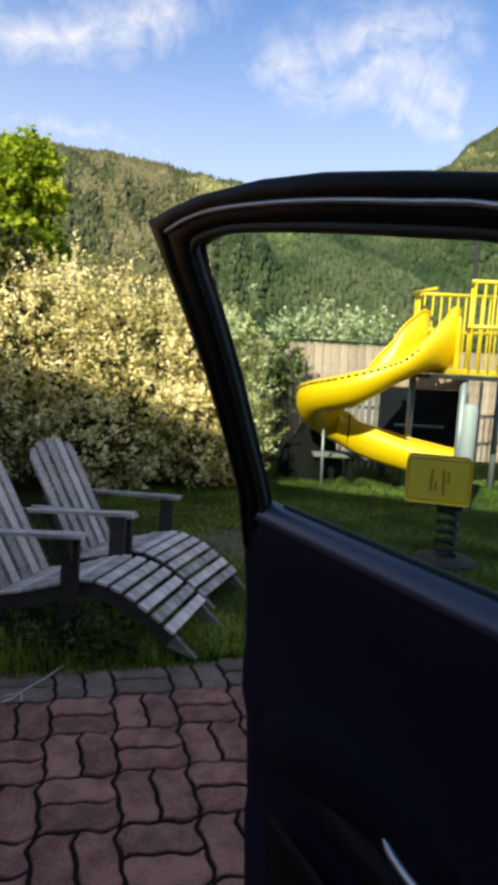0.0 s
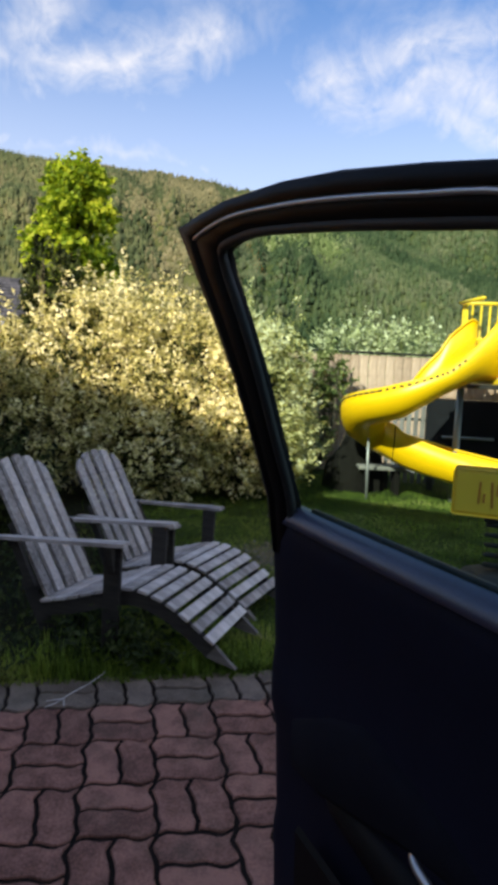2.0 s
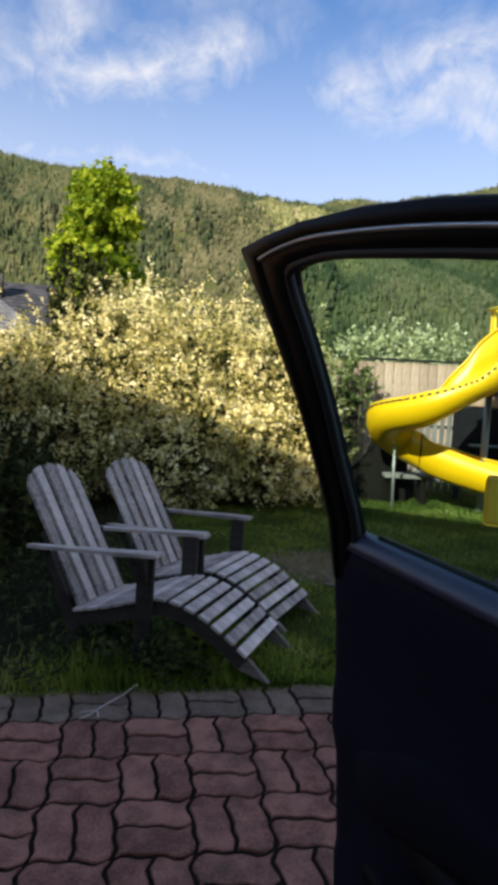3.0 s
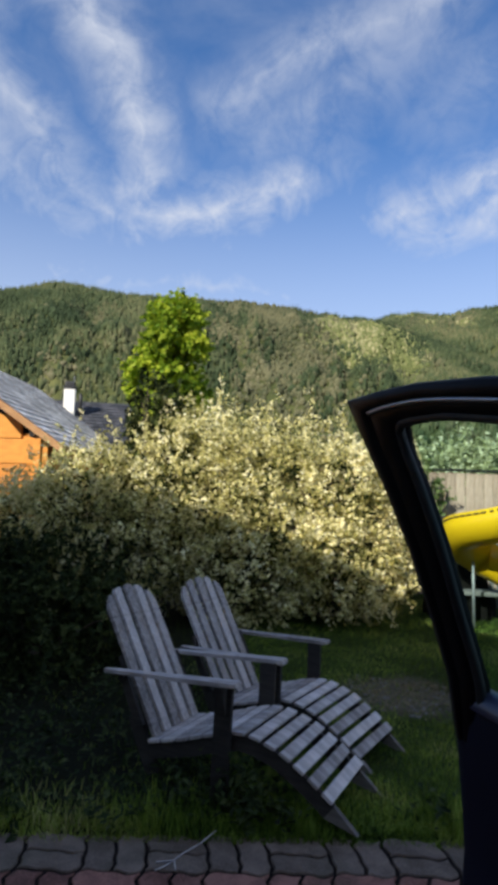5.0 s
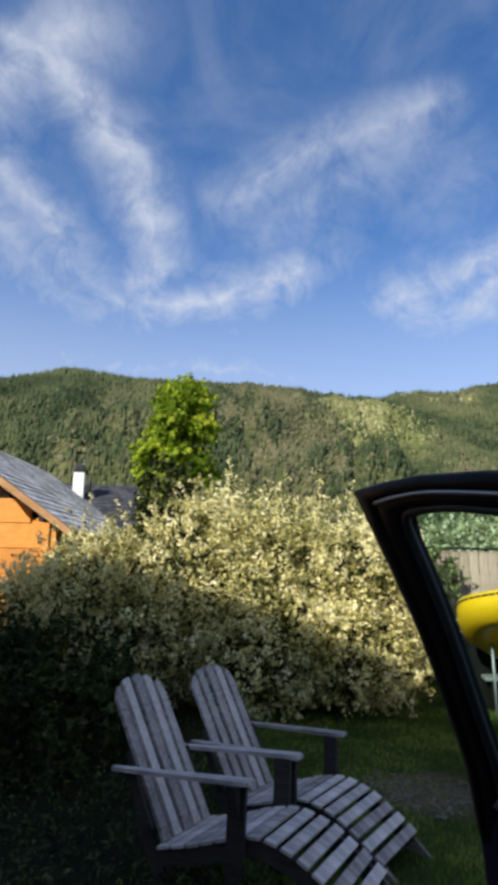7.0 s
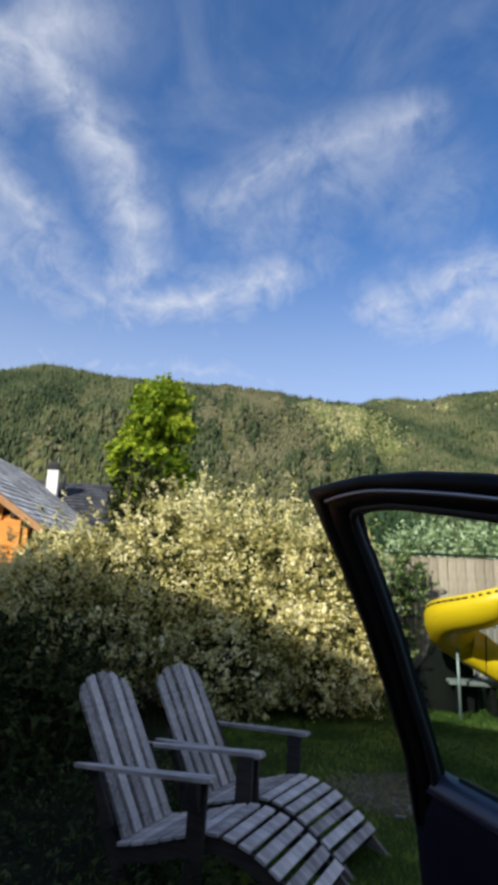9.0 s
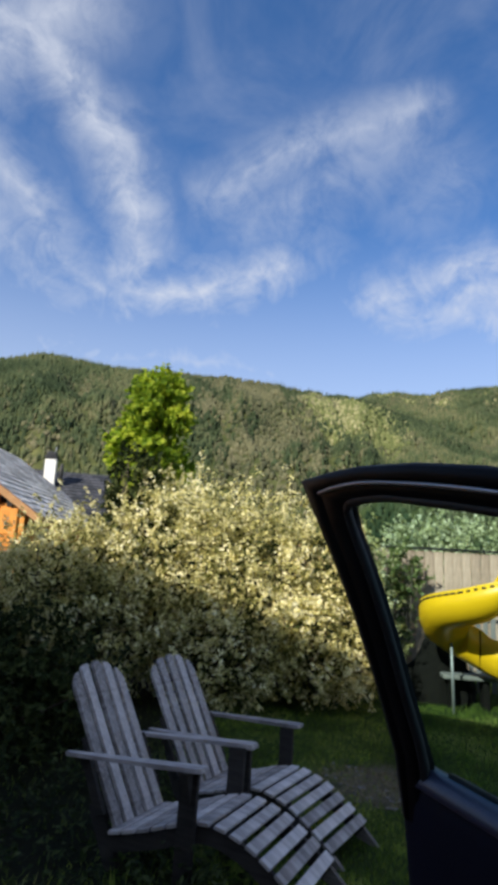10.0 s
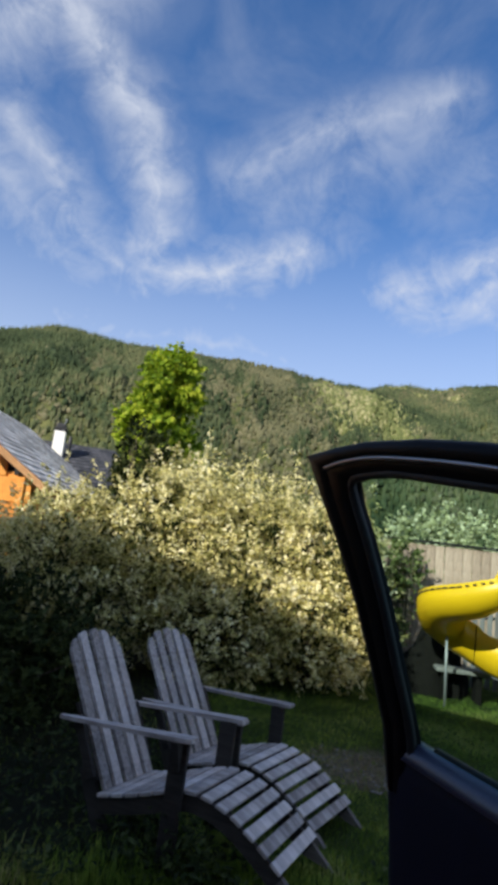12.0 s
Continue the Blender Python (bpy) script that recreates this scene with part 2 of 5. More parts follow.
MAT = {
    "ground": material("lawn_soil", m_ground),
    "grass": material("grass_blades", m_leaf([(0.12, (0.030, 0.054, 0.008)), (0.45, (0.135, 0.225, 0.028)), (0.72, (0.30, 0.375, 0.066)), (0.95, (0.45, 0.42, 0.18))], 0.3, 0.6, 0.6, 1.3)),
    "paver": material("red_paver", m_paver((0.112, 0.052, 0.042), (0.32, 0.158, 0.126), 0.32)),
    "kerb": material("grey_paver", m_paver((0.090, 0.070, 0.056), (0.20, 0.155, 0.128), 0.7)),
    "sand": material("joint_sand", m_plain((0.014, 0.010, 0.009), 0.95, 0, 90, 0.4, 0.004, 0.1)),
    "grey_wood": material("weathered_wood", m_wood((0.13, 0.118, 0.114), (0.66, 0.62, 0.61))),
    # near-black wood: the chairs' shaded undersides get their shade from this colour
    "dark_and_shaded_wood": material("weathered_wood_dark_and_shaded", m_wood((0.013, 0.012, 0.011), (0.052, 0.047, 0.043))),
    "fence": material("fence_wood", m_wood((0.26, 0.160, 0.115), (0.74, 0.51, 0.40), (30.0, 30.0, 2.0))),
    "fence_grey": material("fence_wood_grey", m_wood((0.11, 0.10, 0.10), (0.25, 0.235, 0.23), (30.0, 30.0, 2.0))),
    "log": material("orange_timber", m_wood((0.42, 0.15, 0.025), (0.72, 0.32, 0.06), (2.0, 30.0, 30.0), 0.6)),
    "log_trim": material("timber_trim", m_wood((0.30, 0.15, 0.06), (0.52, 0.31, 0.15), (2.0, 30.0, 30.0), 0.6)),
    "shingle": material("grey_shingle", m_shingle((0.36, 0.345, 0.335), (0.82, 0.79, 0.77))),
    "slate": material("dark_slate", m_shingle((0.026, 0.029, 0.037), (0.068, 0.071, 0.085))),
    "sleeve": material("grey_plastic", m_plain((0.36, 0.37, 0.37), 0.6, 0, 20, 0.1)),
    "white": material("white_render", m_plain((0.78, 0.77, 0.74), 0.8, 0, 30, 0.08)),
    "render": material("house_render", m_plain((0.62, 0.58, 0.50), 0.9, 0, 20, 0.12, 0.004)),
    "black": material("black_metal", m_plain((0.02, 0.02, 0.022), 0.5, 0, 50, 0.3)),
    "yellow": material("yellow_plastic", m_plain((0.86, 0.50, 0.010), 0.38, 0, 14, 0.06, 0.001)),
    "yellow_metal": material("yellow_painted_metal", m_plain((0.82, 0.55, 0.03), 0.4, 0, 40, 0.12)),
    "rider": material("mustard_plastic", m_plain((1.0, 0.60, 0.06), 0.5, 0, 14, 0.08, 0.001)),
    "orange": material("orange_print", m_plain((0.55, 0.20, 0.03), 0.5, 0, 40, 0.1)),
    "steel": material("galvanised_steel", m_plain((0.34, 0.35, 0.36), 0.5, 0.5, 60, 0.15)),
    "rubber": material("black_rubber", m_plain((0.025, 0.025, 0.025), 0.75, 0, 80, 0.3)),
    "tarp": material("dark_tarpaulin", m_plain((0.011, 0.012, 0.015), 0.85, 0, 8, 0.3, 0.01, 0.08)),
    "stone": material("grey_stone", m_plain((0.20, 0.195, 0.185), 0.9, 0, 25, 0.3, 0.01)),
    "soil": material("dark_soil", m_plain((0.008, 0.0075, 0.0065), 0.95, 0, 12, 0.4, 0.02, 0.12)),
    "bark": material("bark", m_wood((0.07, 0.055, 0.042), (0.17, 0.14, 0.11), (18.0, 18.0, 3.0), 0.95, 0.01)),
    "shrub": material("variegated_leaves", m_leaf([(0.06, (0.040, 0.050, 0.014)), (0.26, (0.17, 0.172, 0.050)), (0.40, (0.56, 0.525, 0.205)), (0.60, (0.85, 0.79, 0.44)), (0.86, (0.97, 0.93, 0.68))], 0.42, 0.55, 0.42, 2.3)),
    "dry": material("dry_grass_blades", m_leaf([(0.1, (0.08, 0.065, 0.035)), (0.5, (0.20, 0.165, 0.095)), (0.9, (0.40, 0.34, 0.21))], 0.15, 0.8)),
    "post_wood": material("worn_wood", m_wood((0.07, 0.063, 0.057), (0.22, 0.20, 0.185))),
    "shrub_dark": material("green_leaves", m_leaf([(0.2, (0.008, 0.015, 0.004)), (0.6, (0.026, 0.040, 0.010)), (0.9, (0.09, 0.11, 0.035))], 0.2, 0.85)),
    "shrub_pale": material("pale_leaves", m_leaf([(0.15, (0.16, 0.185, 0.080)), (0.5, (0.46, 0.48, 0.25)), (0.85, (0.80, 0.79, 0.56))], 0.3)),
    "maple": material("maple_leaves", m_leaf([(0.12, (0.08, 0.15, 0.013)), (0.45, (0.28, 0.40, 0.03)), (0.85, (0.56, 0.60, 0.065))], 0.5)),
    "ivy": material("ivy_leaves", m_leaf([(0.15, (0.07, 0.10, 0.03)), (0.55, (0.20, 0.245, 0.08)), (0.85, (0.50, 0.50, 0.25))], 0.35)),
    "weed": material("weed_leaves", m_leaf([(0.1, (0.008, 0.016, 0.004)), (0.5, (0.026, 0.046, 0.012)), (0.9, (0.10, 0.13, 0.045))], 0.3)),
    "hill": material("hillside", m_hill),
    "forest": material("forest_crowns", m_leaf([(0.12, (0.016, 0.028, 0.012)), (0.42, (0.038, 0.056, 0.025)), (0.70, (0.075, 0.090, 0.040)), (0.95, (0.135, 0.130, 0.065))], 0.0, 0.95, 0.62, 0.007)),
    "leafless": material("half_bare_woods", m_leaf([(0.1, (0.048, 0.056, 0.028)), (0.45, (0.094, 0.095, 0.050)), (0.72, (0.120, 0.116, 0.062)), (0.95, (0.160, 0.146, 0.084))], 0.0, 0.95, 0.5, 0.012)),
    "meadow": material("bright_woods", m_leaf([(0.1, (0.07, 0.09, 0.03)), (0.6, (0.15, 0.165, 0.06)), (0.95, (0.34, 0.31, 0.17))], 0.0, 0.95, 0.4, 0.01)),
    "trim": material("black_plastic", m_plain((0.004, 0.004, 0.005), 0.55, 0, 260, 0.2, 0.0006, 0.12)),
    # the sky's blue sheen on door trim and ledge is put into these colours
    "trim_soft": material("dark_vinyl", m_plain((0.0085, 0.0095, 0.021), 0.6, 0, 160, 0.2, 0.0006, 0.08)),
    "ledge": material("grained_ledge", m_plain((0.030, 0.037, 0.076), 0.36, 0, 160, 0.2, 0.0006, 0.7)),
    "paint": material("dark_car_paint", m_plain((0.010, 0.011, 0.018), 0.25, 0.0, 40, 0.1, 0.0002)),
    "insert": material("grey_door_cloth", m_plain((0.0075, 0.008, 0.014), 0.9, 0, 300, 0.25, 0.0004, 0.12)),
    "seal": material("rubber_seal", m_plain((0.012, 0.012, 0.012), 0.6, 0, 90, 0.2)),
    "chrome": material("satin_chrome", m_plain((0.48, 0.47, 0.48), 0.42, 1.0, 60, 0.05, 0.0002)),
    "seat": material("seat_cloth", m_plain((0.03, 0.03, 0.034), 0.9, 0, 200, 0.3, 0.001)),
    "glass": material("green_tinted_glass", m_glass),
}

# ---- building helpers ----


def part(name, bm, mat, parent=None, label="", smooth=False):
    me = bpy.data.meshes.new(name)
    bm.to_mesh(me)
    bm.free()
    me.materials.append(MAT[mat])
    if smooth:
        me.shade_smooth()
    ob = new(name, me)
    if parent is not None:
        ob.parent = parent
    if label:
        tagged(ob, label)
    return ob


def shared(name, me, parent, m=None):
    ob = new(name, me)
    ob.parent = parent
    if m is not None:
        ob.matrix_basis = m
    return ob


def thing(name, label, category, m=None, group="", kind=""):
    ob = new(name)
    ob.empty_display_size = 0.1
    if m is not None:
        ob.matrix_basis = m
    return tagged(ob, label, category, group, kind)


def box(bm, size, m=None, bevel=0.0):
    """A box of that size about its middle, with softened edges."""
    r = bmesh.ops.create_cube(bm, size=1.0, matrix=(m or Matrix()) @ Matrix.Diagonal((*size, 1)))
    if bevel:
        edges = list({e for v in r["verts"] for e in v.link_edges})
        bmesh.ops.bevel(bm, geom=edges, offset=bevel, segments=2, affect="EDGES", profile=0.5)
    return bm


def at(x, y, z, rx=0, ry=0, rz=0):
    return pose(x, y, z, rx, ry, rz)


def tube(bm, pts, radii, sides=8, close=True):
    """A round bar along pts."""
    rings = []
    pts = [Vector(p) for p in pts]
    if not hasattr(radii, "__len__"):
        radii = [radii] * len(pts)
    for i, p in enumerate(pts):
        d = (pts[min(i + 1, len(pts) - 1)] - pts[max(i - 1, 0)]).normalized()
        a = d.cross(Vector((0, 0, 1)) if abs(d.z) < 0.9 else Vector((1, 0, 0))).normalized()
        b = d.cross(a)
        rings.append([bm.verts.new(p + radii[i] * (math.cos(k * 2 * math.pi / sides) * a + math.sin(k * 2 * math.pi / sides) * b)) for k in range(sides)])
    for r, q in zip(rings, rings[1:]):
        for k in range(sides):
            bm.faces.new((r[k], r[(k + 1) % sides], q[(k + 1) % sides], q[k]))
    if close:
        bm.faces.new(rings[0][::-1])
        bm.faces.new(rings[-1])
    return bm


def loft(bm, rings, close_ring=True, caps=True):
    """Skin over rings of points of equal count."""
    vs = [[bm.verts.new(p) for p in r] for r in rings]
    n = len(vs[0])
    for r, q in zip(vs, vs[1:]):
        for k in range(n if close_ring else n - 1):
            bm.faces.new((r[k], r[(k + 1) % n], q[(k + 1) % n], q[k]))
    if caps and close_ring:
        bm.faces.new(vs[0][::-1])
        bm.faces.new(vs[-1])
    bmesh.ops.recalc_face_normals(bm, faces=bm.faces)
    return bm


def spline(ctrl, n):
    """A smooth run through control points."""
    P = [Vector(c) for c in ctrl]
    P = [2 * P[0] - P[1]] + P + [2 * P[-1] - P[-2]]
    out = []
    for i in range(1, len(P) - 2):
        for k in range(n):
            t = k / n
            a, b, c, d = P[i - 1:i + 3]
            out.append(0.5 * (2 * b + (c - a) * t + (2 * a - 5 * b + 4 * c - d) * t * t + (3 * b - a - 3 * c + d) * t ** 3))
    out.append(P[-2])
    return out


def leaves_mesh(name, pts, normals, length, width, mat, rng, fold=0.25):
    """Many small folded leaves, one quad pair each."""
    n = len(pts)
    nr = normals + rng.normal(0, 0.55, (n, 3))
    nr /= np.linalg.norm(nr, axis=1)[:, None]
    d = rng.normal(0, 1, (n, 3))
    d[:, 2] -= 0.35
    d -= (d * nr).sum(1)[:, None] * nr
    d /= np.linalg.norm(d, axis=1)[:, None] + 1e-9
    s = np.cross(nr, d)
    L = (length * rng.uniform(0.6, 1.35, n))[:, None]
    W = (width * rng.uniform(0.7, 1.3, n))[:, None]
    base, tip = pts - d * L * 0.5, pts + d * L * 0.5
    up = nr * W * fold
    left, right = pts + s * W * 0.5 + up, pts - s * W * 0.5 + up
    co = np.stack([base, left, tip, right], 1).reshape(-1, 3)
    idx = np.arange(n) * 4
    faces = np.concatenate([np.stack([idx, idx + 1, idx + 2], 1), np.stack([idx, idx + 2, idx + 3], 1)])
    me = bpy.data.meshes.new(name)
    me.from_pydata(co.tolist(), [], faces.tolist())
    me.materials.append(MAT[mat])
    return me


def clumps(rng, lobes, per_m2, inner=0.55, lump=0.22, freq=2.2):
    """Points and outward normals in the outer shell of lumpy lobes (centre, radii)."""
    P, N = [], []
    for c, r in lobes:
        c, r = np.array(c, float), np.array(r, float)
        area = 4 * math.pi * ((r[0] * r[1]) ** 1.6 / 3 + (r[0] * r[2]) ** 1.6 / 3 + (r[1] * r[2]) ** 1.6 / 3) ** (1 / 1.6)
        n = int(area * per_m2)
        v = rng.normal(0, 1, (n, 3))
        v /= np.linalg.norm(v, axis=1)[:, None]
        k = inner + (1 - inner) * rng.uniform(0, 1, n) ** 0.45
        out = np.empty(n)
        for i in range(n):
            q = Vector((c + v[i] * r).tolist())
            out[i] = 1 + lump * noise.noise(q * freq) + lump * 0.7 * noise.noise(q * freq * 2.7)
        p = c + v * r * (k * out)[:, None]
        keep = p[:, 2] > 0.02
        P.append(p[keep])
        nn = v / r
        nn /= np.linalg.norm(nn, axis=1)[:, None]
        N.append(nn[keep])
    return np.concatenate(P), np.concatenate(N)


def sprigs(rng, lobes, per_m2, leaves, long=0.2, lump=0.28, freq=2.2, gaps=-9.0):
    """Leaves set along short twigs that stand out of lumpy lobes: points and normals."""
    C, N = clumps(rng, lobes, per_m2, 0.62, lump, freq)
    keep = np.array([noise.noise(Vector(c) * 5.5) + 0.5 * noise.noise(Vector(c) * 12.0) > gaps for c in C.tolist()])
    C, N = C[keep], N[keep]
    n = len(C)
    ax = N * 0.75 + np.array([0, 0, 0.45]) + rng.normal(0, 0.55, (n, 3))
    ax /= np.linalg.norm(ax, axis=1)[:, None]
    size = long * rng.uniform(0.5, 1.4, n)
    P, M = [], []
    for k in range(leaves):
        t = (k + rng.uniform(0, 1, n)) / leaves
        off = rng.normal(0, 1, (n, 3))
        off -= (off * ax).sum(1)[:, None] * ax
        off /= np.linalg.norm(off, axis=1)[:, None]
        P.append(C + ax * (size * t)[:, None] + off * (0.035 * (1.15 - t))[:, None])
        M.append(ax * 0.5 + off * 0.5 + np.array([0, 0, 0.35]))
    P, M = np.concatenate(P), np.concatenate(M)
    M /= np.linalg.norm(M, axis=1)[:, None]
    return P, M

# ---- ground ----
L = 0.25                                     # a pair of pavers is a square of this side


def ground_z(x, y):
    """The lawn: swelling a little by the paving, then level."""
    far = min(1.0, max(0.0, (math.hypot(x, y) - 40) / 160))
    dip = -0.03 * min(1.0, max(0.0, (y - 0.8) / 0.6)) + 0.040 * max(0.0, 1 - abs(y - 0.45) / 0.5) * (1 if y > 0.26 else 0)
    return -0.022 + dip - 2.0 * far


def build_ground():
    xs = sorted({*np.linspace(-8, 8, 65), *[s * 8 * 1.35 ** i for i in range(1, 20) for s in (-1, 1)]})
    ys = sorted({*np.linspace(-6, 12, 73), *[-6 - 6 * (1.4 ** i - 1) for i in range(1, 17)], *[12 + 8 * (1.38 ** i - 1) for i in range(1, 18)]})
    bm = bmesh.new()
    paved = lambda x, y: -4.6 < x < 4.6 and -6.5 < y < 0.2
    vs = [[bm.verts.new((x, y, -0.05 if paved(x, y) else ground_z(x, y))) for x in xs] for y in ys]
    for r, q in zip(vs, vs[1:]):
        for k in range(len(xs) - 1):
            bm.faces.new((r[k], r[k + 1], q[k + 1], q[k]))
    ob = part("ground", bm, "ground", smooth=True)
    return tagged(ob, "shaded green lawn with a worn earth patch", "lawn", kind="structure")


build_ground()


# ---- hills ----
RIDGE = [(-75, 12.0), (-45, 13.5), (-30, 14.6), (-22.5, 16.2), (-19.7, 16.9), (-18, 17.5), (-15.3, 17.8), (-12.7, 17.4), (-9, 17.35), (-2, 17.55), (3.5, 17.4), (7.2, 16.75), (9, 16.4), (10.6, 16.0), (13, 15.8), (15, 15.2), (18, 14.0), (22, 12.4), (28, 10.6), (36, 9.2), (50, 8.0), (72, 6.0)]
RIDGE_FAR = [(-10, 10.0), (3, 13.0), (9, 14.6), (13.2, 15.75), (14.75, 16.35), (16.8, 16.45), (18.7, 16.05), (19.9, 16.05), (21.8, 16.5), (25.7, 16.6), (30.6, 17.5), (31.8, 18.9), (34, 20.0), (38, 20.6), (50, 17.0), (75, 12.0)]
EYE_Z = 1.6


def along(table, x):
    return float(np.interp(x, [p[0] for p in table], [p[1] for p in table]))


def hill_point(table, az, k, near, far):
    """A place on a hillside: k from its foot (0) to its crest (1)."""
    d = near + (far - near) * k
    top = EYE_Z + far * math.tan(radians(along(table, az) - 0.4))
    shape = k ** 0.92
    a = radians(az)
    x, y = d * math.sin(a), d * math.cos(a)
    bump = noise.noise((x / 90, y / 90, 0.3)) * 16 + noise.noise((x / 35, y / 35, 7.7)) * 5
    # spurs and gullies that run down the slope, leaning a little
    lane = az * 0.36 + k * 1.5 + 0.6 * noise.noise((az * 0.12, k * 3.0, 2.2))
    bump += (1 - 2 * abs(noise.noise((lane, k * 0.7, 5.5)))) * 13
    bump *= math.sin(math.pi * min(k, 1) * 0.96)
    return Vector((x, y, -3 + (top + 3) * shape + bump))


def crown_of(co, faces, rng, p, h, leafy):
    """One far tree: a rounded leafy crown or a pointed conifer."""
    r = h * (rng.uniform(0.30, 0.42) if leafy else rng.uniform(0.15, 0.22))
    if leafy:
        h *= 0.75
    b = len(co)
    prof = ((0.0, 0.55), (0.3, 1.0), (0.7, 0.75)) if leafy else ((0.05, 1.0), (0.45, 0.55))
    turn = rng.uniform(0, 6.28)
    for z, w_ in prof:
        for s in range(6):
            q = w_ * r * rng.uniform(0.75, 1.25)
            co.append((p.x + q * math.cos(turn + s * 1.0472), p.y + q * math.sin(turn + s * 1.0472), p.z - 0.5 + h * z))
    co.append((p.x, p.y, p.z + h))
    for ring in range(len(prof) - 1):
        for s in range(6):
            i, j = b + ring * 6 + s, b + ring * 6 + (s + 1) % 6
            faces.append((i, j, j + 6, i + 6))
    last = b + (len(prof) - 1) * 6
    for s in range(6):
        faces.append((last + s, last + (s + 1) % 6, last + 6))


WOODS = {"forest": "dense dark conifers covering the far hillside", "leafless": "brownish half-bare woods on the far hillside", "meadow": "bright sunlit woods on the far slope"}


def build_hill(label, table, az0, az1, near, far, low, trees, seed, size, kind_of):
    bm = bmesh.new()
    na, nk = 150, 40
    grid = [[bm.verts.new(hill_point(table, az0 + (az1 - az0) * i / na, j / nk, near, far)) for i in range(na + 1)] for j in range(nk + 1)]
    crest = [bm.verts.new(v.co * Vector((1.25, 1.25, 0.75))) for v in grid[-1]]
    grid.append(crest)
    for r, q in zip(grid, grid[1:]):
        for i in range(na):
            bm.faces.new((r[i], r[i + 1], q[i + 1], q[i]))
    hill = part("hillside", bm, "hill", smooth=True)
    tagged(hill, label, "hill", kind="structure")
    rng = np.random.default_rng(seed)
    woods = {m: ([], []) for m in WOODS}
    for _ in range(trees):
        az = rng.uniform(max(az0 + 1, -30), min(az1 - 1, 42))
        k = math.sqrt(rng.uniform(low, 1.0))
        mat = kind_of(az, k, rng)
        leafy = rng.uniform() < (0.22 if mat == "forest" else 0.75)
        crown_of(*woods[mat], rng, hill_point(table, az, k, near, far), size * rng.uniform(0.5, 1.3) * (1.1 if mat == "forest" else 0.9), leafy)
    for mat, (co, faces) in woods.items():
        if co:
            me = bpy.data.meshes.new("forest")
            me.from_pydata(co, [], faces)
            me.materials.append(MAT[mat])
            me.shade_smooth()
            tagged(new("forest", me), WOODS[mat], "forest", kind="stuff")


def near_woods(az, k, rng):
    j = rng.uniform(-0.5, 0.5)
    if math.hypot((az - 13.2) / 5.4, (k - 0.76) / 0.24) + j * 0.7 + 0.5 * noise.noise((az * 0.5, k * 9, 1.0)) < 0.85:
        return "meadow"
    # half-bare woods in drifts, most of them in the middle of the slope
    bare = 0.8 * math.exp(-((az - 4.5) / 6.5) ** 2) + 0.9 * noise.noise((az * 0.22, k * 3.5, 4.0)) + 0.5 * noise.noise((az * 0.9, k * 7, 8.0))
    return "leafless" if bare + j * 0.8 > 0.42 else "forest"


def far_woods(az, k, rng):
    if noise.noise((az * 0.45, k * 14, 3.0)) + rng.uniform(-0.2, 0.2) > 0.34 and k > 0.8:
        return "meadow"
    return "leafless" if noise.noise((az * 0.25, k * 4, 6.0)) + rng.uniform(-0.4, 0.4) > 0.15 else "forest"


build_hill("wooded hill with a rounded crest under the sky", RIDGE, -72, 72, 380, 780, 0.0, 40000, 3, 6.6, near_woods)
build_hill("farther wooded hill with bright clearings", RIDGE_FAR, -8, 72, 520, 1050, 0.05, 30000, 4, 8.0, far_woods)


# ---- houses ----
def shingle_roof(name, corners, rows, cols, mat, parent, thick=0.03, lift=0.025):
    """A roof slope laid with overlapping shingles: corners are eave start, eave end, ridge end, ridge start."""
    a, b, c, d = [Vector(p) for p in corners]
    nrm = (b - a).cross(d - a).normalized()
    if nrm.z < 0:
        nrm = -nrm
    bm = bmesh.new()
    rng = random.Random(5)
    for j in range(rows):
        for i in range(cols + 1):
            off = 0.5 if j % 2 else 0.0
            u0, u1 = max(0, (i - off) / cols), min(1, (i + 1 - off) / cols)
            if u1 - u0 < 0.01:
                continue
            u0, u1 = u0 + 0.04 / cols, u1 - 0.04 / cols
            v0, v1 = j / rows, min(1.0, (j + 1.25) / rows)
            lo, hi = lift + rng.uniform(0, 0.008), 0.004
            q = []
            for uu, vv, h in ((u0, v0, lo), (u1, v0, lo), (u1, v1, hi), (u0, v1, hi)):
                q.append(a.lerp(b, uu).lerp(d.lerp(c, uu), vv) + nrm * h)
            low = [q[0] - nrm * lift, q[1] - nrm * lift]
            v = [bm.verts.new(p) for p in q + low]
            bm.faces.new(v[:4])
            bm.faces.new((v[4], v[5], v[1], v[0]))
    return tagged(part(name, bm, mat, parent), kind="stuff")


def slab(bm, quad, nrm, t):
    """A thick sheet on a quad, t metres deep against nrm."""
    top = [bm.verts.new(Vector(p)) for p in quad]
    bot = [bm.verts.new(Vector(p) - nrm * t) for p in quad]
    bm.faces.new(top)
    bm.faces.new(bot[::-1])
    for i in range(4):
        bm.faces.new((top[i], bot[i], bot[(i + 1) % 4], top[(i + 1) % 4]))
    bmesh.ops.recalc_face_normals(bm, faces=bm.faces)


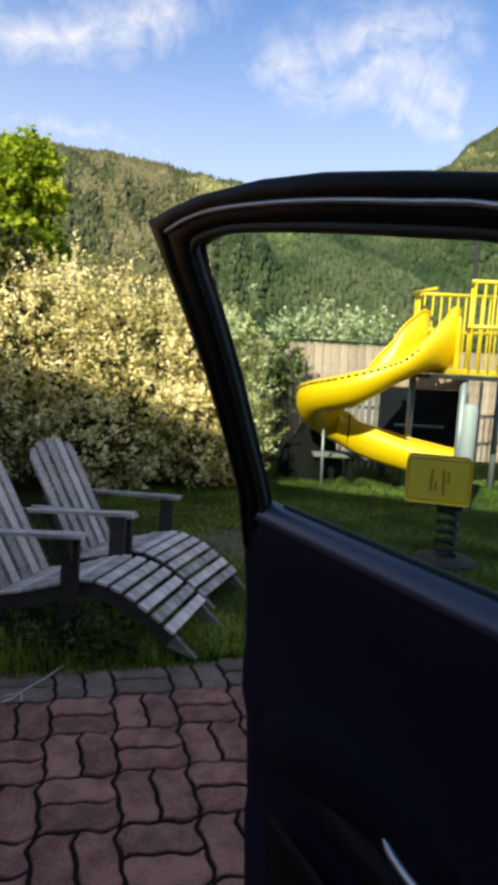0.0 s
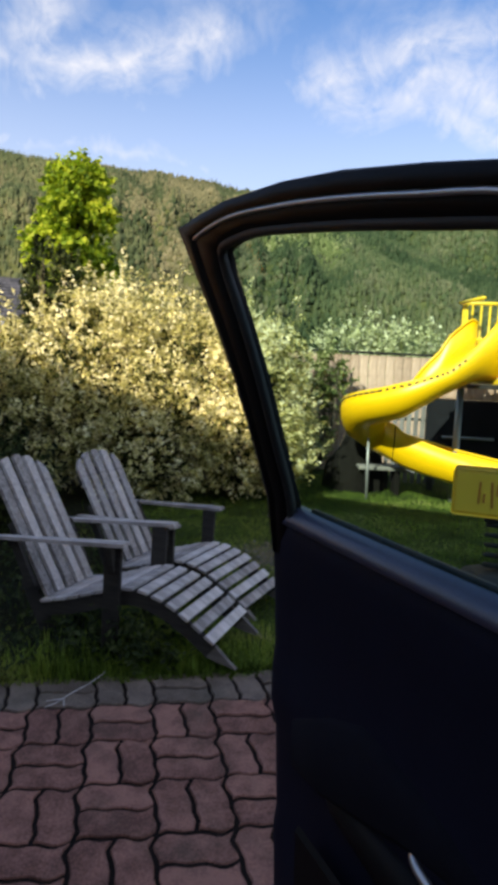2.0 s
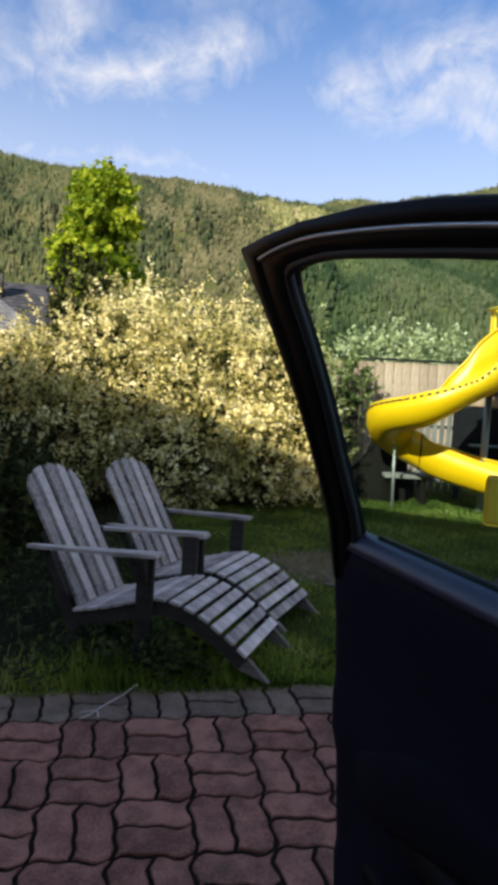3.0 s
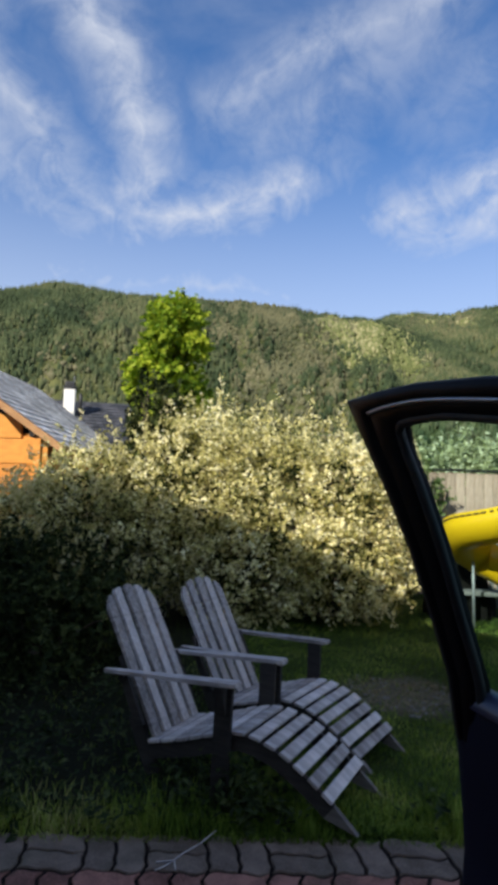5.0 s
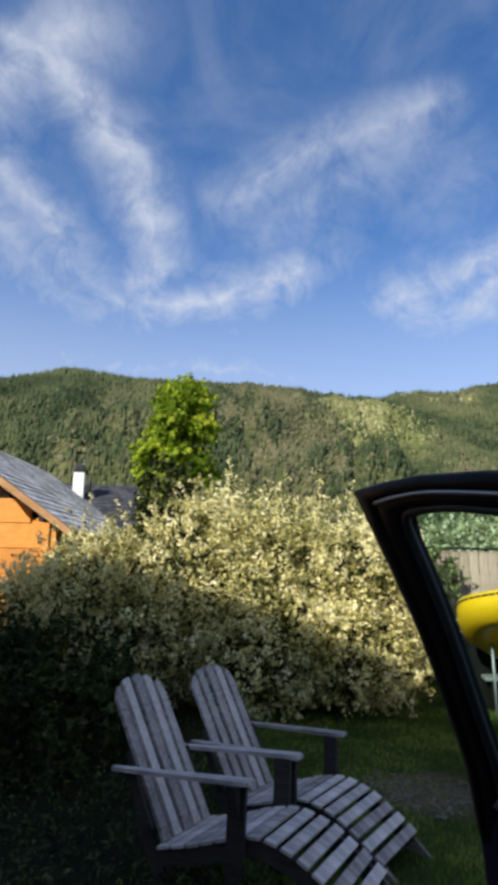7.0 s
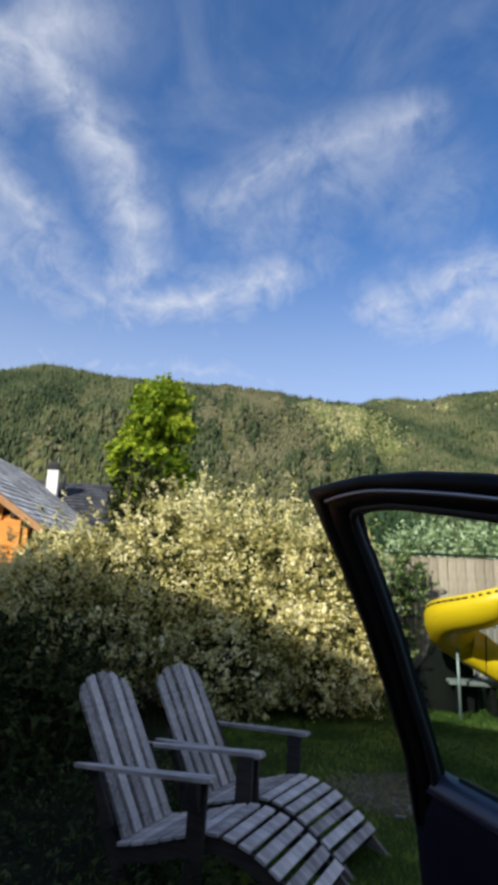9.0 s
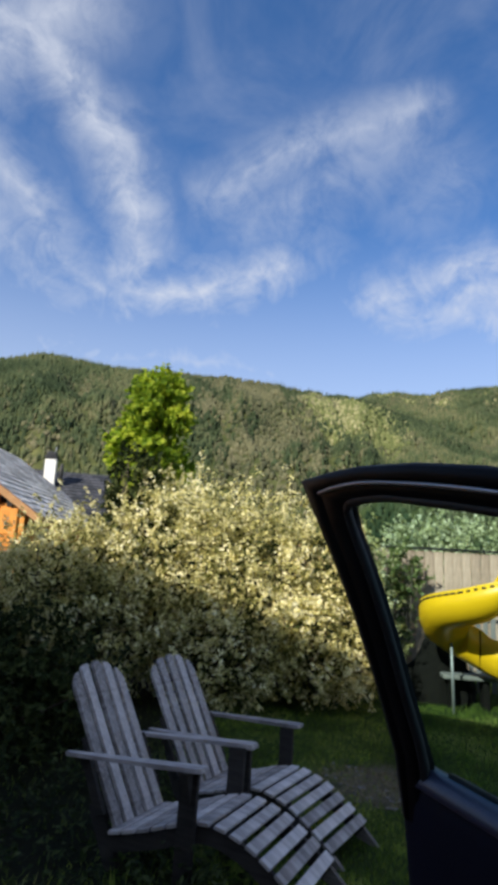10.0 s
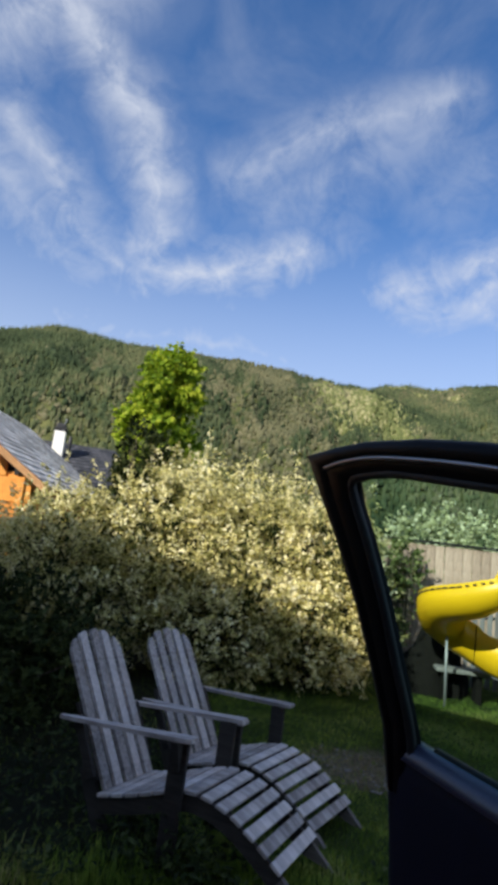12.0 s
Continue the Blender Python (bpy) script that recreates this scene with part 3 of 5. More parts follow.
def build_log_house():
    """Its gable faces the garden; the slope that falls to the right is the one that is seen."""
    g = thing("timber_house", "orange timber house with a grey shingle roof", "house", at(-5.85, 8.74, -0.05, 0, 0, -2.2))
    half, eave, ridge, depth, base = 2.55, 2.38, 4.10, 5.6, 0.0
    # local frame: x across the gable (0 is the ridge), y back from it
    n = 9
    wall = part("gable_wall", box(bmesh.new(), (2 * half - 0.3, 0.06, eave - base), at(0, 0.05, (eave + base) / 2)), "log", g, "warm orange timber wall")
    for k in range(n):
        z0, z1 = base + (ridge - base) * k / n, base + (ridge - base) * (k + 1) / n
        zm = z1 - 0.02
        w0 = half if zm < eave else half * (ridge - zm) / (ridge - eave)
        w0 = min(half, w0) - 0.02
        if w0 > 0.1:
            part("wall_board", box(bmesh.new(), (2 * w0, 0.05, z1 - z0 - 0.010), at(0, 0, (z0 + z1) / 2), 0.012), "log", wall)
    for s in (-1, 1):
        bm = box(bmesh.new(), (0.12, depth, eave - base), at(s * (half - 0.06), depth / 2 + 0.06, (eave + base) / 2), 0.01)
        part("side_wall", bm, "log", g)
    part("back_wall", box(bmesh.new(), (2 * half - 0.3, 0.12, eave - base), at(0, depth, (eave + base) / 2), 0.01), "log", g)
    over, front = 0.45, -0.62
    sl = (ridge - eave) / half
    for s in (1, -1):
        e0, r0 = (s * (half + over), front, eave - over * sl + 0.06), (0, front, ridge + 0.06)
        e1, r1 = (s * (half + over), depth + 0.3, eave - over * sl + 0.06), (0, depth + 0.3, ridge + 0.06)
        nrm = Vector((s * sl, 0, 1)).normalized()
        bm = bmesh.new()
        slab(bm, [e0, e1, r1, r0], nrm, 0.09)
        roof = part("roof", bm, "log_trim", g)
        shingle_roof("shingle_cover", (e0, e1, r1, r0), 16, 22, "shingle", roof)
        bm = bmesh.new()
        slab(bm, [(e0[0], front - 0.03, e0[2] + 0.01), (0, front - 0.03, ridge + 0.07), (0, front - 0.03, ridge - 0.08), (e0[0], front - 0.03, e0[2] - 0.13)], Vector((0, -1, 0)), 0.03)
        part("bargeboard", bm, "log_trim", g, "pale timber bargeboard along the gable edge")
        for k in range(3):
            x = s * half * (0.30 + 0.33 * k)
            z = ridge - abs(x) * sl - 0.10
            part("rafter_end", box(bmesh.new(), (0.10, 0.58, 0.14), at(x, front / 2 - 0.02, z), 0.01), "dark_and_shaded_wood", g)
        part("corner_post", box(bmesh.new(), (0.13, 0.13, eave - 0.12), at(s * (half - 0.02), front + 0.10, (eave - 0.12) / 2), 0.01), "log", g)
    return g


def build_slate_house():
    g = thing("slate_roof_house", "low house with a dark slate roof and white chimney", "house", at(-4.25, 12.9, -0.05, 0, 0, 9))
    half, eave, ridge, base, deep = 2.0, 2.35, 3.93, 0.0, 3.1
    part("wall", box(bmesh.new(), (2 * half - 0.5, 2 * deep - 0.5, eave - base), at(0, deep, (eave + base) / 2), 0.02), "render", g)
    for s in (-1, 1):
        e0, e1 = (-half, deep + s * deep, eave), (half, deep + s * deep, eave)
        r0, r1 = (-half, deep, ridge), (half, deep, ridge)
        nrm = Vector((0, s * (ridge - eave), deep)).normalized()
        bm = bmesh.new()
        slab(bm, [e0, e1, r1, r0], nrm, 0.08)
        roof = part("roof", bm, "slate", g)
        shingle_roof("slate_cover", (e0, e1, r1, r0), 14, 26, "slate", roof)
        bm = bmesh.new()
        vs = [bm.verts.new(p) for p in ((s * (half - 0.26), 0.25, eave - 0.05), (s * (half - 0.26), 2 * deep - 0.25, eave - 0.05), (s * (half - 0.26), deep, ridge - 0.10))]
        bm.faces.new(vs)
        r = bmesh.ops.extrude_face_region(bm, geom=list(bm.faces))
        bmesh.ops.translate(bm, verts=[v for v in r["geom"] if isinstance(v, bmesh.types.BMVert)], vec=(-s * 0.1, 0, 0))
        bmesh.ops.recalc_face_normals(bm, faces=bm.faces)
        part("gable", bm, "render", g)
    part("ridge_cap", tube(bmesh.new(), [(-half - 0.02, deep, ridge + 0.02), (half + 0.02, deep, ridge + 0.0)], 0.035), "slate", g, "grey ridge capping")
    cx, cy = -0.12, deep - 1.05
    chim = part("chimney", box(bmesh.new(), (0.31, 0.31, 1.10), at(cx, cy, 3.60), 0.015), "white", g, "white rendered chimney")
    part("chimney_collar", box(bmesh.new(), (0.27, 0.27, 0.05), at(cx, cy, 4.175), 0.008), "stone", chim)
    part("chimney_cap", box(box(bmesh.new(), (0.36, 0.36, 0.05), at(cx, cy, 4.225), 0.01), (0.28, 0.28, 0.14), at(cx, cy, 4.31), 0.03), "black", chim, "black metal cap")
    part("flue_pipe", tube(bmesh.new(), [(cx + 0.30, cy, 3.3), (cx + 0.30, cy, 4.02), (cx + 0.30, cy, 4.06)], [0.055, 0.055, 0.03], 10), "black", chim, "thin dark flue beside the chimney", smooth=True)
    part("aerial", tube(bmesh.new(), [(cx + 0.10, cy, 4.3), (cx + 0.10, cy, 4.55)], 0.014, 6), "steel", chim)
    return g


build_log_house()
build_slate_house()


def build_home_behind():
    """The home whose roof edge shades the yard; it stands behind the car."""
    d = SUN_DIR
    H = 8.0
    tops = []
    for P in ((3.19, 4.2, -0.06), (-0.81, 4.2, 1.50)):
        P = Vector(P)
        tops.append(P + d * ((H - P.z) / d.z))
    run = (tops[0] - tops[1]).normalized()
    a, b = tops[1] - run * 6.0, tops[1] + run * 16.0
    back = Vector((-run.y, run.x, 0))
    if back.dot(Vector((0, -1, 0))) < 0:
        back = -back
    g = thing("home", "plain rendered home behind the parked car", "house")
    bm = bmesh.new()
    quad = [a + back * 0.5, b + back * 0.5, b + back * 7, a + back * 7]
    vs = [bm.verts.new((p.x, p.y, -0.05)) for p in quad] + [bm.verts.new((p.x, p.y, H - 0.25)) for p in quad]
    for i in range(4):
        bm.faces.new((vs[i], vs[(i + 1) % 4], vs[4 + (i + 1) % 4], vs[4 + i]))
    bm.faces.new(vs[4:])
    bmesh.ops.recalc_face_normals(bm, faces=bm.faces)
    part("wall", bm, "render", g)
    bm = bmesh.new()
    top = [Vector((p.x, p.y, H)) for p in (a, b, b + back * 7.4, a + back * 7.4)]
    slab(bm, top, Vector((0, 0, 1)), 0.22)
    part("roof", bm, "slate", g)


build_home_behind()


# ---- garden chairs ----
def build_chair(m):
    """A reclining garden chair with a slatted leg rest; x is the way it faces, 0 at the arm tips."""
    g = thing("garden_chair", "weathered grey wooden garden chair with slatted leg rest, on the lawn", "chair", m, "pair of garden chairs")
    WA, HA, LA, DA, WF = 0.57, 0.545, 0.78, 0.057, 0.485

    def side_curve():
        return spline([(-0.52, 0, 0.160), (-0.31, 0, 0.213), (-0.10, 0, 0.283), (0.03, 0, 0.302), (0.19, 0, 0.265), (0.345, 0, 0.185), (0.475, 0, 0.097)], 6)

    curve = side_curve()
    # two long side rails with the leg-rest feet
    for s in (-1, 1):
        rings = []
        run = curve + [Vector((0.53, 0, 0.05)), Vector((0.585, 0, 0.004))]
        for i, p in enumerate(run):
            d = (run[min(i + 1, len(run) - 1)] - run[max(i - 1, 0)]).normalized()
            up = Vector((-d.z, 0, d.x))
            deep = 0.085 if i < len(curve) else 0.05
            y0, y1 = s * (WF / 2 - 0.012), s * (WF / 2 - 0.040)
            top, bot = p - up * 0.012, p - up * deep
            rings.append([(top.x, y0, top.z), (top.x, y1, top.z), (bot.x, y1, max(bot.z, 0.0)), (bot.x, y0, max(bot.z, 0.0))])
        part("side_rail", loft(bmesh.new(), rings[:-2]), "dark_and_shaded_wood", g)
        part("rail_foot", loft(bmesh.new(), rings[-3:]), "post_wood", g, "worn foot of the leg rest")
    # slats of seat and leg rest, laid along the curve
    total = [0.0]
    for p, q in zip(curve, curve[1:]):
        total.append(total[-1] + (q - p).length)
    n = 13
    width = total[-1] / n
    rng = random.Random(11)
    for k in range(n):
        s = (k + 0.5) * width
        i = max(j for j in range(len(total)) if total[j] <= s)
        i = min(i, len(curve) - 2)
        p = curve[i].lerp(curve[i + 1], (s - total[i]) / (total[i + 1] - total[i]))
        d = (curve[i + 1] - curve[i]).normalized()
        tilt = -math.degrees(math.atan2(d.z, d.x))
        gap = 0.025 if k > 5 else 0.019
        bm = box(bmesh.new(), (width - gap, WF + 0.012 + rng.uniform(-0.006, 0.006), 0.018), at(0, 0, 0), 0.004)
        ob = part("seat_slat" if k < 6 else "leg_rest_slat", bm, "grey_wood", g)
        ob.matrix_basis = at(p.x, rng.uniform(-0.004, 0.004), p.z, 0, tilt + rng.uniform(-1.2, 1.2), rng.uniform(-0.5, 0.5))
    # back: five close slats whose tops follow one rounded arch
    b0, b1 = Vector((-0.495, 0, 0.18)), Vector((-0.905, 0, 0.880))
    ax = (b1 - b0).normalized()
    lean = math.degrees(math.atan2(b0.x - b1.x, b1.z - b0.z))
    full = (b1 - b0).length

    def arch(y):
        q = abs(y) / 0.225
        return full * (1.0 - 0.09 * q ** 2 - 0.07 * q ** 6)

    for k in range(5):
        mid, w0 = (k - 2) * 0.0925, 0.0620
        pts = [(-w0 / 2 * 0.97, 0), (w0 / 2 * 0.97, 0)]
        for j in range(7):
            y = w0 / 2 * (1 - j / 3)
            trim = 0.010 * max(0.0, abs(1 - j / 3) - 0.6) / 0.4
            pts.append((y, arch(mid + y) - trim))
        rings = [[(t, y, z) for y, z in pts] for t in (-0.010, 0.010)]
        ob = part("back_slat", loft(bmesh.new(), rings), "grey_wood", g)
        ob.matrix_basis = Matrix.Translation(b0 + Vector((0, mid, 0))) @ pose(0, 0, 0, (k - 2) * -0.4, -lean + rng.uniform(-0.3, 0.3), 0)
    # battens behind the back
    for f, wd in ((0.10, 0.44), (0.50, 0.47), (0.82, 0.40)):
        p = b0 + ax * full * f - Vector((0.026 * math.cos(radians(lean)), 0, 0.026 * math.sin(radians(lean))))
        ob = part("back_batten", box(bmesh.new(), (0.022, wd, 0.06), None, 0.004), "dark_and_shaded_wood", g)
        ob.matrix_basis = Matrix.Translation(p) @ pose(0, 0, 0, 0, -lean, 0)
    # arms, legs and braces
    for s in (-1, 1):
        pts = [(0.0, -0.034), (0.0, 0.034), (-0.03, 0.044), (-0.25, 0.042), (-LA + 0.06, 0.024), (-LA, 0.015), (-LA, -0.015), (-LA + 0.05, -0.020), (-0.25, -0.034), (-0.03, -0.042)]
        rings = [[(x, s * y, z) for x, y in pts] for z in (-0.008, 0.011)]
        ob = part("armrest", loft(bmesh.new(), rings), "grey_wood", g, "silvery worn armrest")
        ob.matrix_basis = at(0.0, s * WA / 2, HA - 0.011, 0, -math.degrees(math.atan2(DA, LA)), 0)
        leg = part("front_leg", box(bmesh.new(), (0.092, 0.026, HA - 0.03), at(-0.085, s * (WF / 2 + 0.016), (HA - 0.03) / 2 + 0.0), 0.004), "dark_and_shaded_wood", g)
        part("arm_bracket", loft(bmesh.new(), [[(-0.065, s * y, HA - 0.03), (-0.105, s * y, HA - 0.03), (-0.105, s * y2, HA - 0.17), (-0.065, s * y2, HA - 0.17)] for y, y2 in ((WF / 2 + 0.03, WF / 2 + 0.03), (WF / 2 + 0.085, WF / 2 + 0.035))]), "dark_and_shaded_wood", g)
        part("back_leg", box(bmesh.new(), (0.08, 0.026, 0.30), at(-0.56, s * (WF / 2 - 0.04), 0.13, 0, -28, 0), 0.004), "dark_and_shaded_wood", g)
        part("arm_post", box(bmesh.new(), (0.05, 0.026, 0.30), at(-0.63, s * (WF / 2 + 0.006), 0.36, 0, -28, 0), 0.004), "dark_and_shaded_wood", g)
    part("front_apron", box(bmesh.new(), (0.022, WF - 0.03, 0.08), at(-0.13, 0, 0.20), 0.004), "dark_and_shaded_wood", g)
    part("cross_rail", box(bmesh.new(), (0.03, WF + 0.06, 0.05), at(-0.69, 0, 0.455), 0.004), "dark_and_shaded_wood", g)
    return g


build_chair(at(0.229, 0.676, 0.026, -2.7, 0.2, -27.4))
build_chair(at(0.554, 1.379, -0.045, 0.7, 1.0, -35.0))


# ---- car with the open door ----
DOOR = 0.84                                   # the door is a small one
B = Vector((0.429, -1.478, 0))
ALONG = Vector((0.261, -0.965, 0))            # from the free edge to the hinge
INTO = Vector((-0.965, -0.261, 0))            # out of the trim, towards the seat


def door_at(s, o, z):
    p = B + (ALONG * s + INTO * o) * DOOR
    return Vector((p.x, p.y, 1.453 + (z - 1.47) * DOOR))


def lean_in(z):
    k = max(0.0, (z - 1.14) / 0.578)
    return 0.180 * k ** 1.06


def edge_s(z):
    """Where the free edge of the door lies at a height."""
    return float(np.interp(z, [0.30, 1.13, 1.30, 1.47, 1.64, 1.72], [0.092, 0.0, -0.017, -0.043, -0.106, -0.136]))


def build_car():
    g = thing("car", "dark car with its front door wide open, on the paving", "car")
    # lower door: sections from free edge to hinge, each a closed outline of (offset, height)
    def section(s):
        belt = 1.176
        return [(-0.085, 0.30), (-0.105, 0.70), (-0.095, 0.98), (-0.045, belt - 0.03), (-0.018, belt - 0.008), (0.0, belt - 0.004),
                (0.030, belt - 0.010), (0.055, belt - 0.028), (0.066, belt - 0.060), (0.060, belt - 0.11), (0.048, 0.96), (0.050, 0.88),
                (0.072, 0.84), (0.078, 0.78), (0.046, 0.72), (0.044, 0.55), (0.064, 0.52), (0.066, 0.36), (0.03, 0.30)]
    stations = [0.0, 0.01, 0.03, 0.08, 0.18, 0.3, 0.45, 0.6, 0.75, 0.9, 0.97, 1.0]
    rings = []
    for s in stations:
        ring = []
        for o, z in section(s):
            e = edge_s(z)
            k = 1.0 if s > 0.02 else (0.86 if s > 0 else 0.7)
            zz = z if s > 0.04 else z - (0.012 if z > 1.1 else 0)
            ring.append(door_at(e + s * (1.0 - e), (o * 0.45 if o > 0 else o) * k, zz))
        rings.append(ring)
    door = part("door", loft(bmesh.new(), rings), "trim_soft", g, "black moulded door trim", smooth=True)
    rings = []
    for s in (0.0, 0.012, 0.05, 0.2, 0.4, 0.6, 0.8, 1.0):
        e = edge_s(1.15)
        c = 0.8 if s == 0 else (0.95 if s < 0.02 else 1.0)
        rings.append([door_at(e + s * (1.0 - e), o, 1.140 + (z - 1.140) * c) for o, z in ((-0.03, 1.130), (-0.022, 1.171), (-0.008, 1.180), (0.010, 1.178), (0.022, 1.170), (0.030, 1.158), (0.033, 1.146), (0.0, 1.128))])
    part("belt_ledge", loft(bmesh.new(), rings), "ledge", door, "black grained ledge below the window, tinted blue for sky sheen", smooth=True)
    # outer skin
    rings = []
    for s in (0.0, 0.3, 0.6, 0.9, 1.0):
        out = [(-0.088, 0.29), (-0.110, 0.70), (-0.100, 0.98), (-0.050, 1.14)]
        ring = [door_at(edge_s(z) + s * (1.0 - edge_s(z)), o - 0.002, z) for o, z in out] + [door_at(edge_s(z) + s * (1.0 - edge_s(z)), o - 0.012, z) for o, z in out[::-1]]
        rings.append(ring)
    part("door_skin", loft(bmesh.new(), rings), "paint", door, "dark glossy painted outer skin", smooth=True)
    # window frame: one loop, swept with a hollow section
    outer = [(edge_s(z), z) for z in (1.08, 1.19, 1.31, 1.43, 1.54, 1.63)] + [(-0.134, 1.722), (-0.005, 1.723), (0.12, 1.720), (0.296, 1.703), (0.44, 1.680), (0.58, 1.650), (0.70, 1.621), (0.82, 1.572), (0.91, 1.49), (0.98, 1.36), (1.0, 1.16)]
    inner = [(0.070, 1.08), (0.081, 1.19), (0.073, 1.31), (0.067, 1.43), (0.052, 1.54), (0.036, 1.612), (0.040, 1.653), (0.086, 1.660), (0.19, 1.657), (0.33, 1.637), (0.46, 1.616), (0.58, 1.594), (0.69, 1.572), (0.79, 1.525), (0.87, 1.45), (0.93, 1.34), (0.95, 1.16)]
    rings = []
    for (s0, z0), (s1, z1) in zip(outer, inner):
        ring = []
        for f, o in ((0.0, -0.020), (0.0, 0.010), (0.10, 0.026), (0.45, 0.034), (0.52, 0.022), (0.60, 0.030), (0.90, 0.022), (1.0, 0.006), (1.0, -0.010), (0.5, -0.026)):
            s_, z_ = s0 + (s1 - s0) * f, z0 + (z1 - z0) * f
            ring.append(door_at(s_, o + lean_in(z_), z_))
        rings.append(ring)
    frame_ob = part("window_frame", loft(bmesh.new(), rings), "trim", door, "black window frame with rubber seals", smooth=True)
    # the thin bright line of the seal and the inner rubber
    seal = [door_at(s0 + (s1 - s0) * 0.57, 0.030 + lean_in(z0 + (z1 - z0) * 0.57), z0 + (z1 - z0) * 0.57) for (s0, z0), (s1, z1) in list(zip(outer, inner))[6:15]]
    part("seal_edge", tube(bmesh.new(), spline(seal, 4), 0.0035, 6), "chrome", frame_ob, "thin pale seal line", smooth=True)
    rub = [door_at(s1 + 0.0, 0.012 + lean_in(z1), z1) for s1, z1 in inner]
    part("window_seal", tube(bmesh.new(), spline(rub, 3), 0.008, 6), "seal", frame_ob, smooth=True)
    # glass
    bm = bmesh.new()
    cols = []
    low = [(s, 1.09) for s in np.linspace(0.060, 0.945, 14)]
    top = [(s, float(np.interp(s, [p[0] for p in inner[6:]], [p[1] for p in inner[6:]])) + 0.012) for s, _ in low]
    for (s, z0), (_, z1) in zip(low, top):
        cols.append([bm.verts.new(door_at(s - 0.03 * max(0, (z0 + (z1 - z0) * k / 6 - 1.5)), lean_in(z0 + (z1 - z0) * k / 6) - 0.002, z0 + (z1 - z0) * k / 6)) for k in range(7)])
    for c, d in zip(cols, cols[1:]):
        for k in range(6):
            bm.faces.new((c[k], d[k], d[k + 1], c[k + 1]))
    glass = part("window_glass", bm, "glass", door, "green tinted side window", smooth=True)
    glass.visible_shadow = False
    # belt weatherstrip, armrest, pull handle, pocket
    strip = [door_at(s, -0.004, 1.179) for s in np.linspace(0.12, 0.98, 9)]
    part("weatherstrip", tube(bmesh.new(), strip, 0.006, 6), "seal", door, smooth=True)
    rings = []
    for s, o, h in ((0.22, 0.01, 0.01), (0.28, 0.030, 0.035), (0.42, 0.042, 0.045), (0.62, 0.048, 0.05), (0.80, 0.045, 0.045), (0.88, 0.02, 0.02)):
        z = 0.715 + 0.03 * (s - 0.3)
        rings.append([door_at(s, 0.0, z - h), door_at(s, o, z - h * 0.7), door_at(s, o + 0.006, z), door_at(s, o - 0.01, z + h * 0.6), door_at(s, 0.0, z + h * 0.7)])
    part("armrest", loft(bmesh.new(), rings), "trim", door, smooth=True)
    rings = []
    for s, lo, hi, o in ((0.13, 0.70, 0.785, 0.022), (0.15, 0.692, 0.80, 0.037), (0.25, 0.705, 0.85, 0.040), (0.35, 0.735, 0.885, 0.040), (0.47, 0.775, 0.872, 0.040), (0.60, 0.80, 0.846, 0.039), (0.66, 0.812, 0.834, 0.022)):
        rings.append([door_at(s, 0.0, lo), door_at(s, o - 0.006, lo), door_at(s, o, lo + 0.012), door_at(s, o, hi - 0.012), door_at(s, o - 0.012, hi), door_at(s, 0.0, hi)])
    part("door_insert", loft(bmesh.new(), rings), "insert", door, "dark grey cloth insert in the door trim", smooth=True)
    pull = [door_at(0.475, 0.012, 0.782), door_at(0.50, 0.036, 0.777), door_at(0.56, 0.042, 0.768), door_at(0.66, 0.042, 0.760), door_at(0.70, 0.012, 0.758)]
    part("pull_handle", tube(bmesh.new(), spline(pull, 5), 0.0065, 8), "chrome", door, "slim satin metal pull handle", smooth=True)
    bm = bmesh.new()
    loft(bm, [[door_at(s, o, z) for o, z in ((0.0, 0.50), (0.055, 0.50), (0.06, 0.62), (0.053, 0.63), (0.047, 0.53), (0.0, 0.53))] for s in (0.22, 0.4, 0.62, 0.9)])
    part("map_pocket", bm, "trim", door)
    # body round the seat: sill, pillar, roof, floor and tail, dark inside
    hinge = door_at(1.0, -0.05, 0)
    car_x = Vector((0.985, 0.175, 0))        # the way the car points
    car_y = Vector((-car_x.y, car_x.x, 0))   # out of the open side
    def inside(f, o, z):
        p = hinge + car_x * f + car_y * o
        return Vector((p.x, p.y, z))
    def hull(name, pts, mat):
        bm = bmesh.new()
        loft(bm, [[inside(f, o, z) for f, o, z in ring] for ring in pts])
        return part(name, bm, mat, g)
    hull("sill", [[(f, -0.02, 0.30), (f, -0.14, 0.30), (f, -0.14, 0.44), (f, -0.02, 0.42)] for f in (-2.6, 0.2)], "paint")
    hull("floor_pan", [[(f, -0.15, 0.30), (f, -1.6, 0.30), (f, -1.6, 0.36), (f, -0.15, 0.36)] for f in (-2.6, 0.8)], "seat")
    hull("roof", [[(f, -0.16, z), (f, -0.8, z + 0.05), (f, -1.5, z), (f, -1.5, z - 0.04), (f, -0.8, z + 0.01), (f, -0.16, z - 0.04)] for f, z in ((-2.6, 1.86), (-1.2, 1.90), (-0.25, 1.84))], "paint")
    hull("far_side", [[(f, -1.62, 0.3), (f, -1.56, 0.3), (f, -1.48, 1.88), (f, -1.54, 1.88)] for f in (-2.6, 1.2)], "paint")
    hull("tail", [[(-2.6, -0.05, 0.3), (-2.6, -1.6, 0.3), (-2.6, -1.5, 1.86), (-2.6, -0.2, 1.86)], [(-2.66, -0.05, 0.3), (-2.66, -1.6, 0.3), (-2.66, -1.5, 1.86), (-2.66, -0.2, 1.86)]], "paint")
    hull("wing", [[(f, -0.01, 0.35), (f, -1.6, 0.35), (f, -1.5, z), (f, -0.12, z)] for f, z in ((0.06, 1.16), (0.7, 1.08), (1.3, 0.95))], "paint")
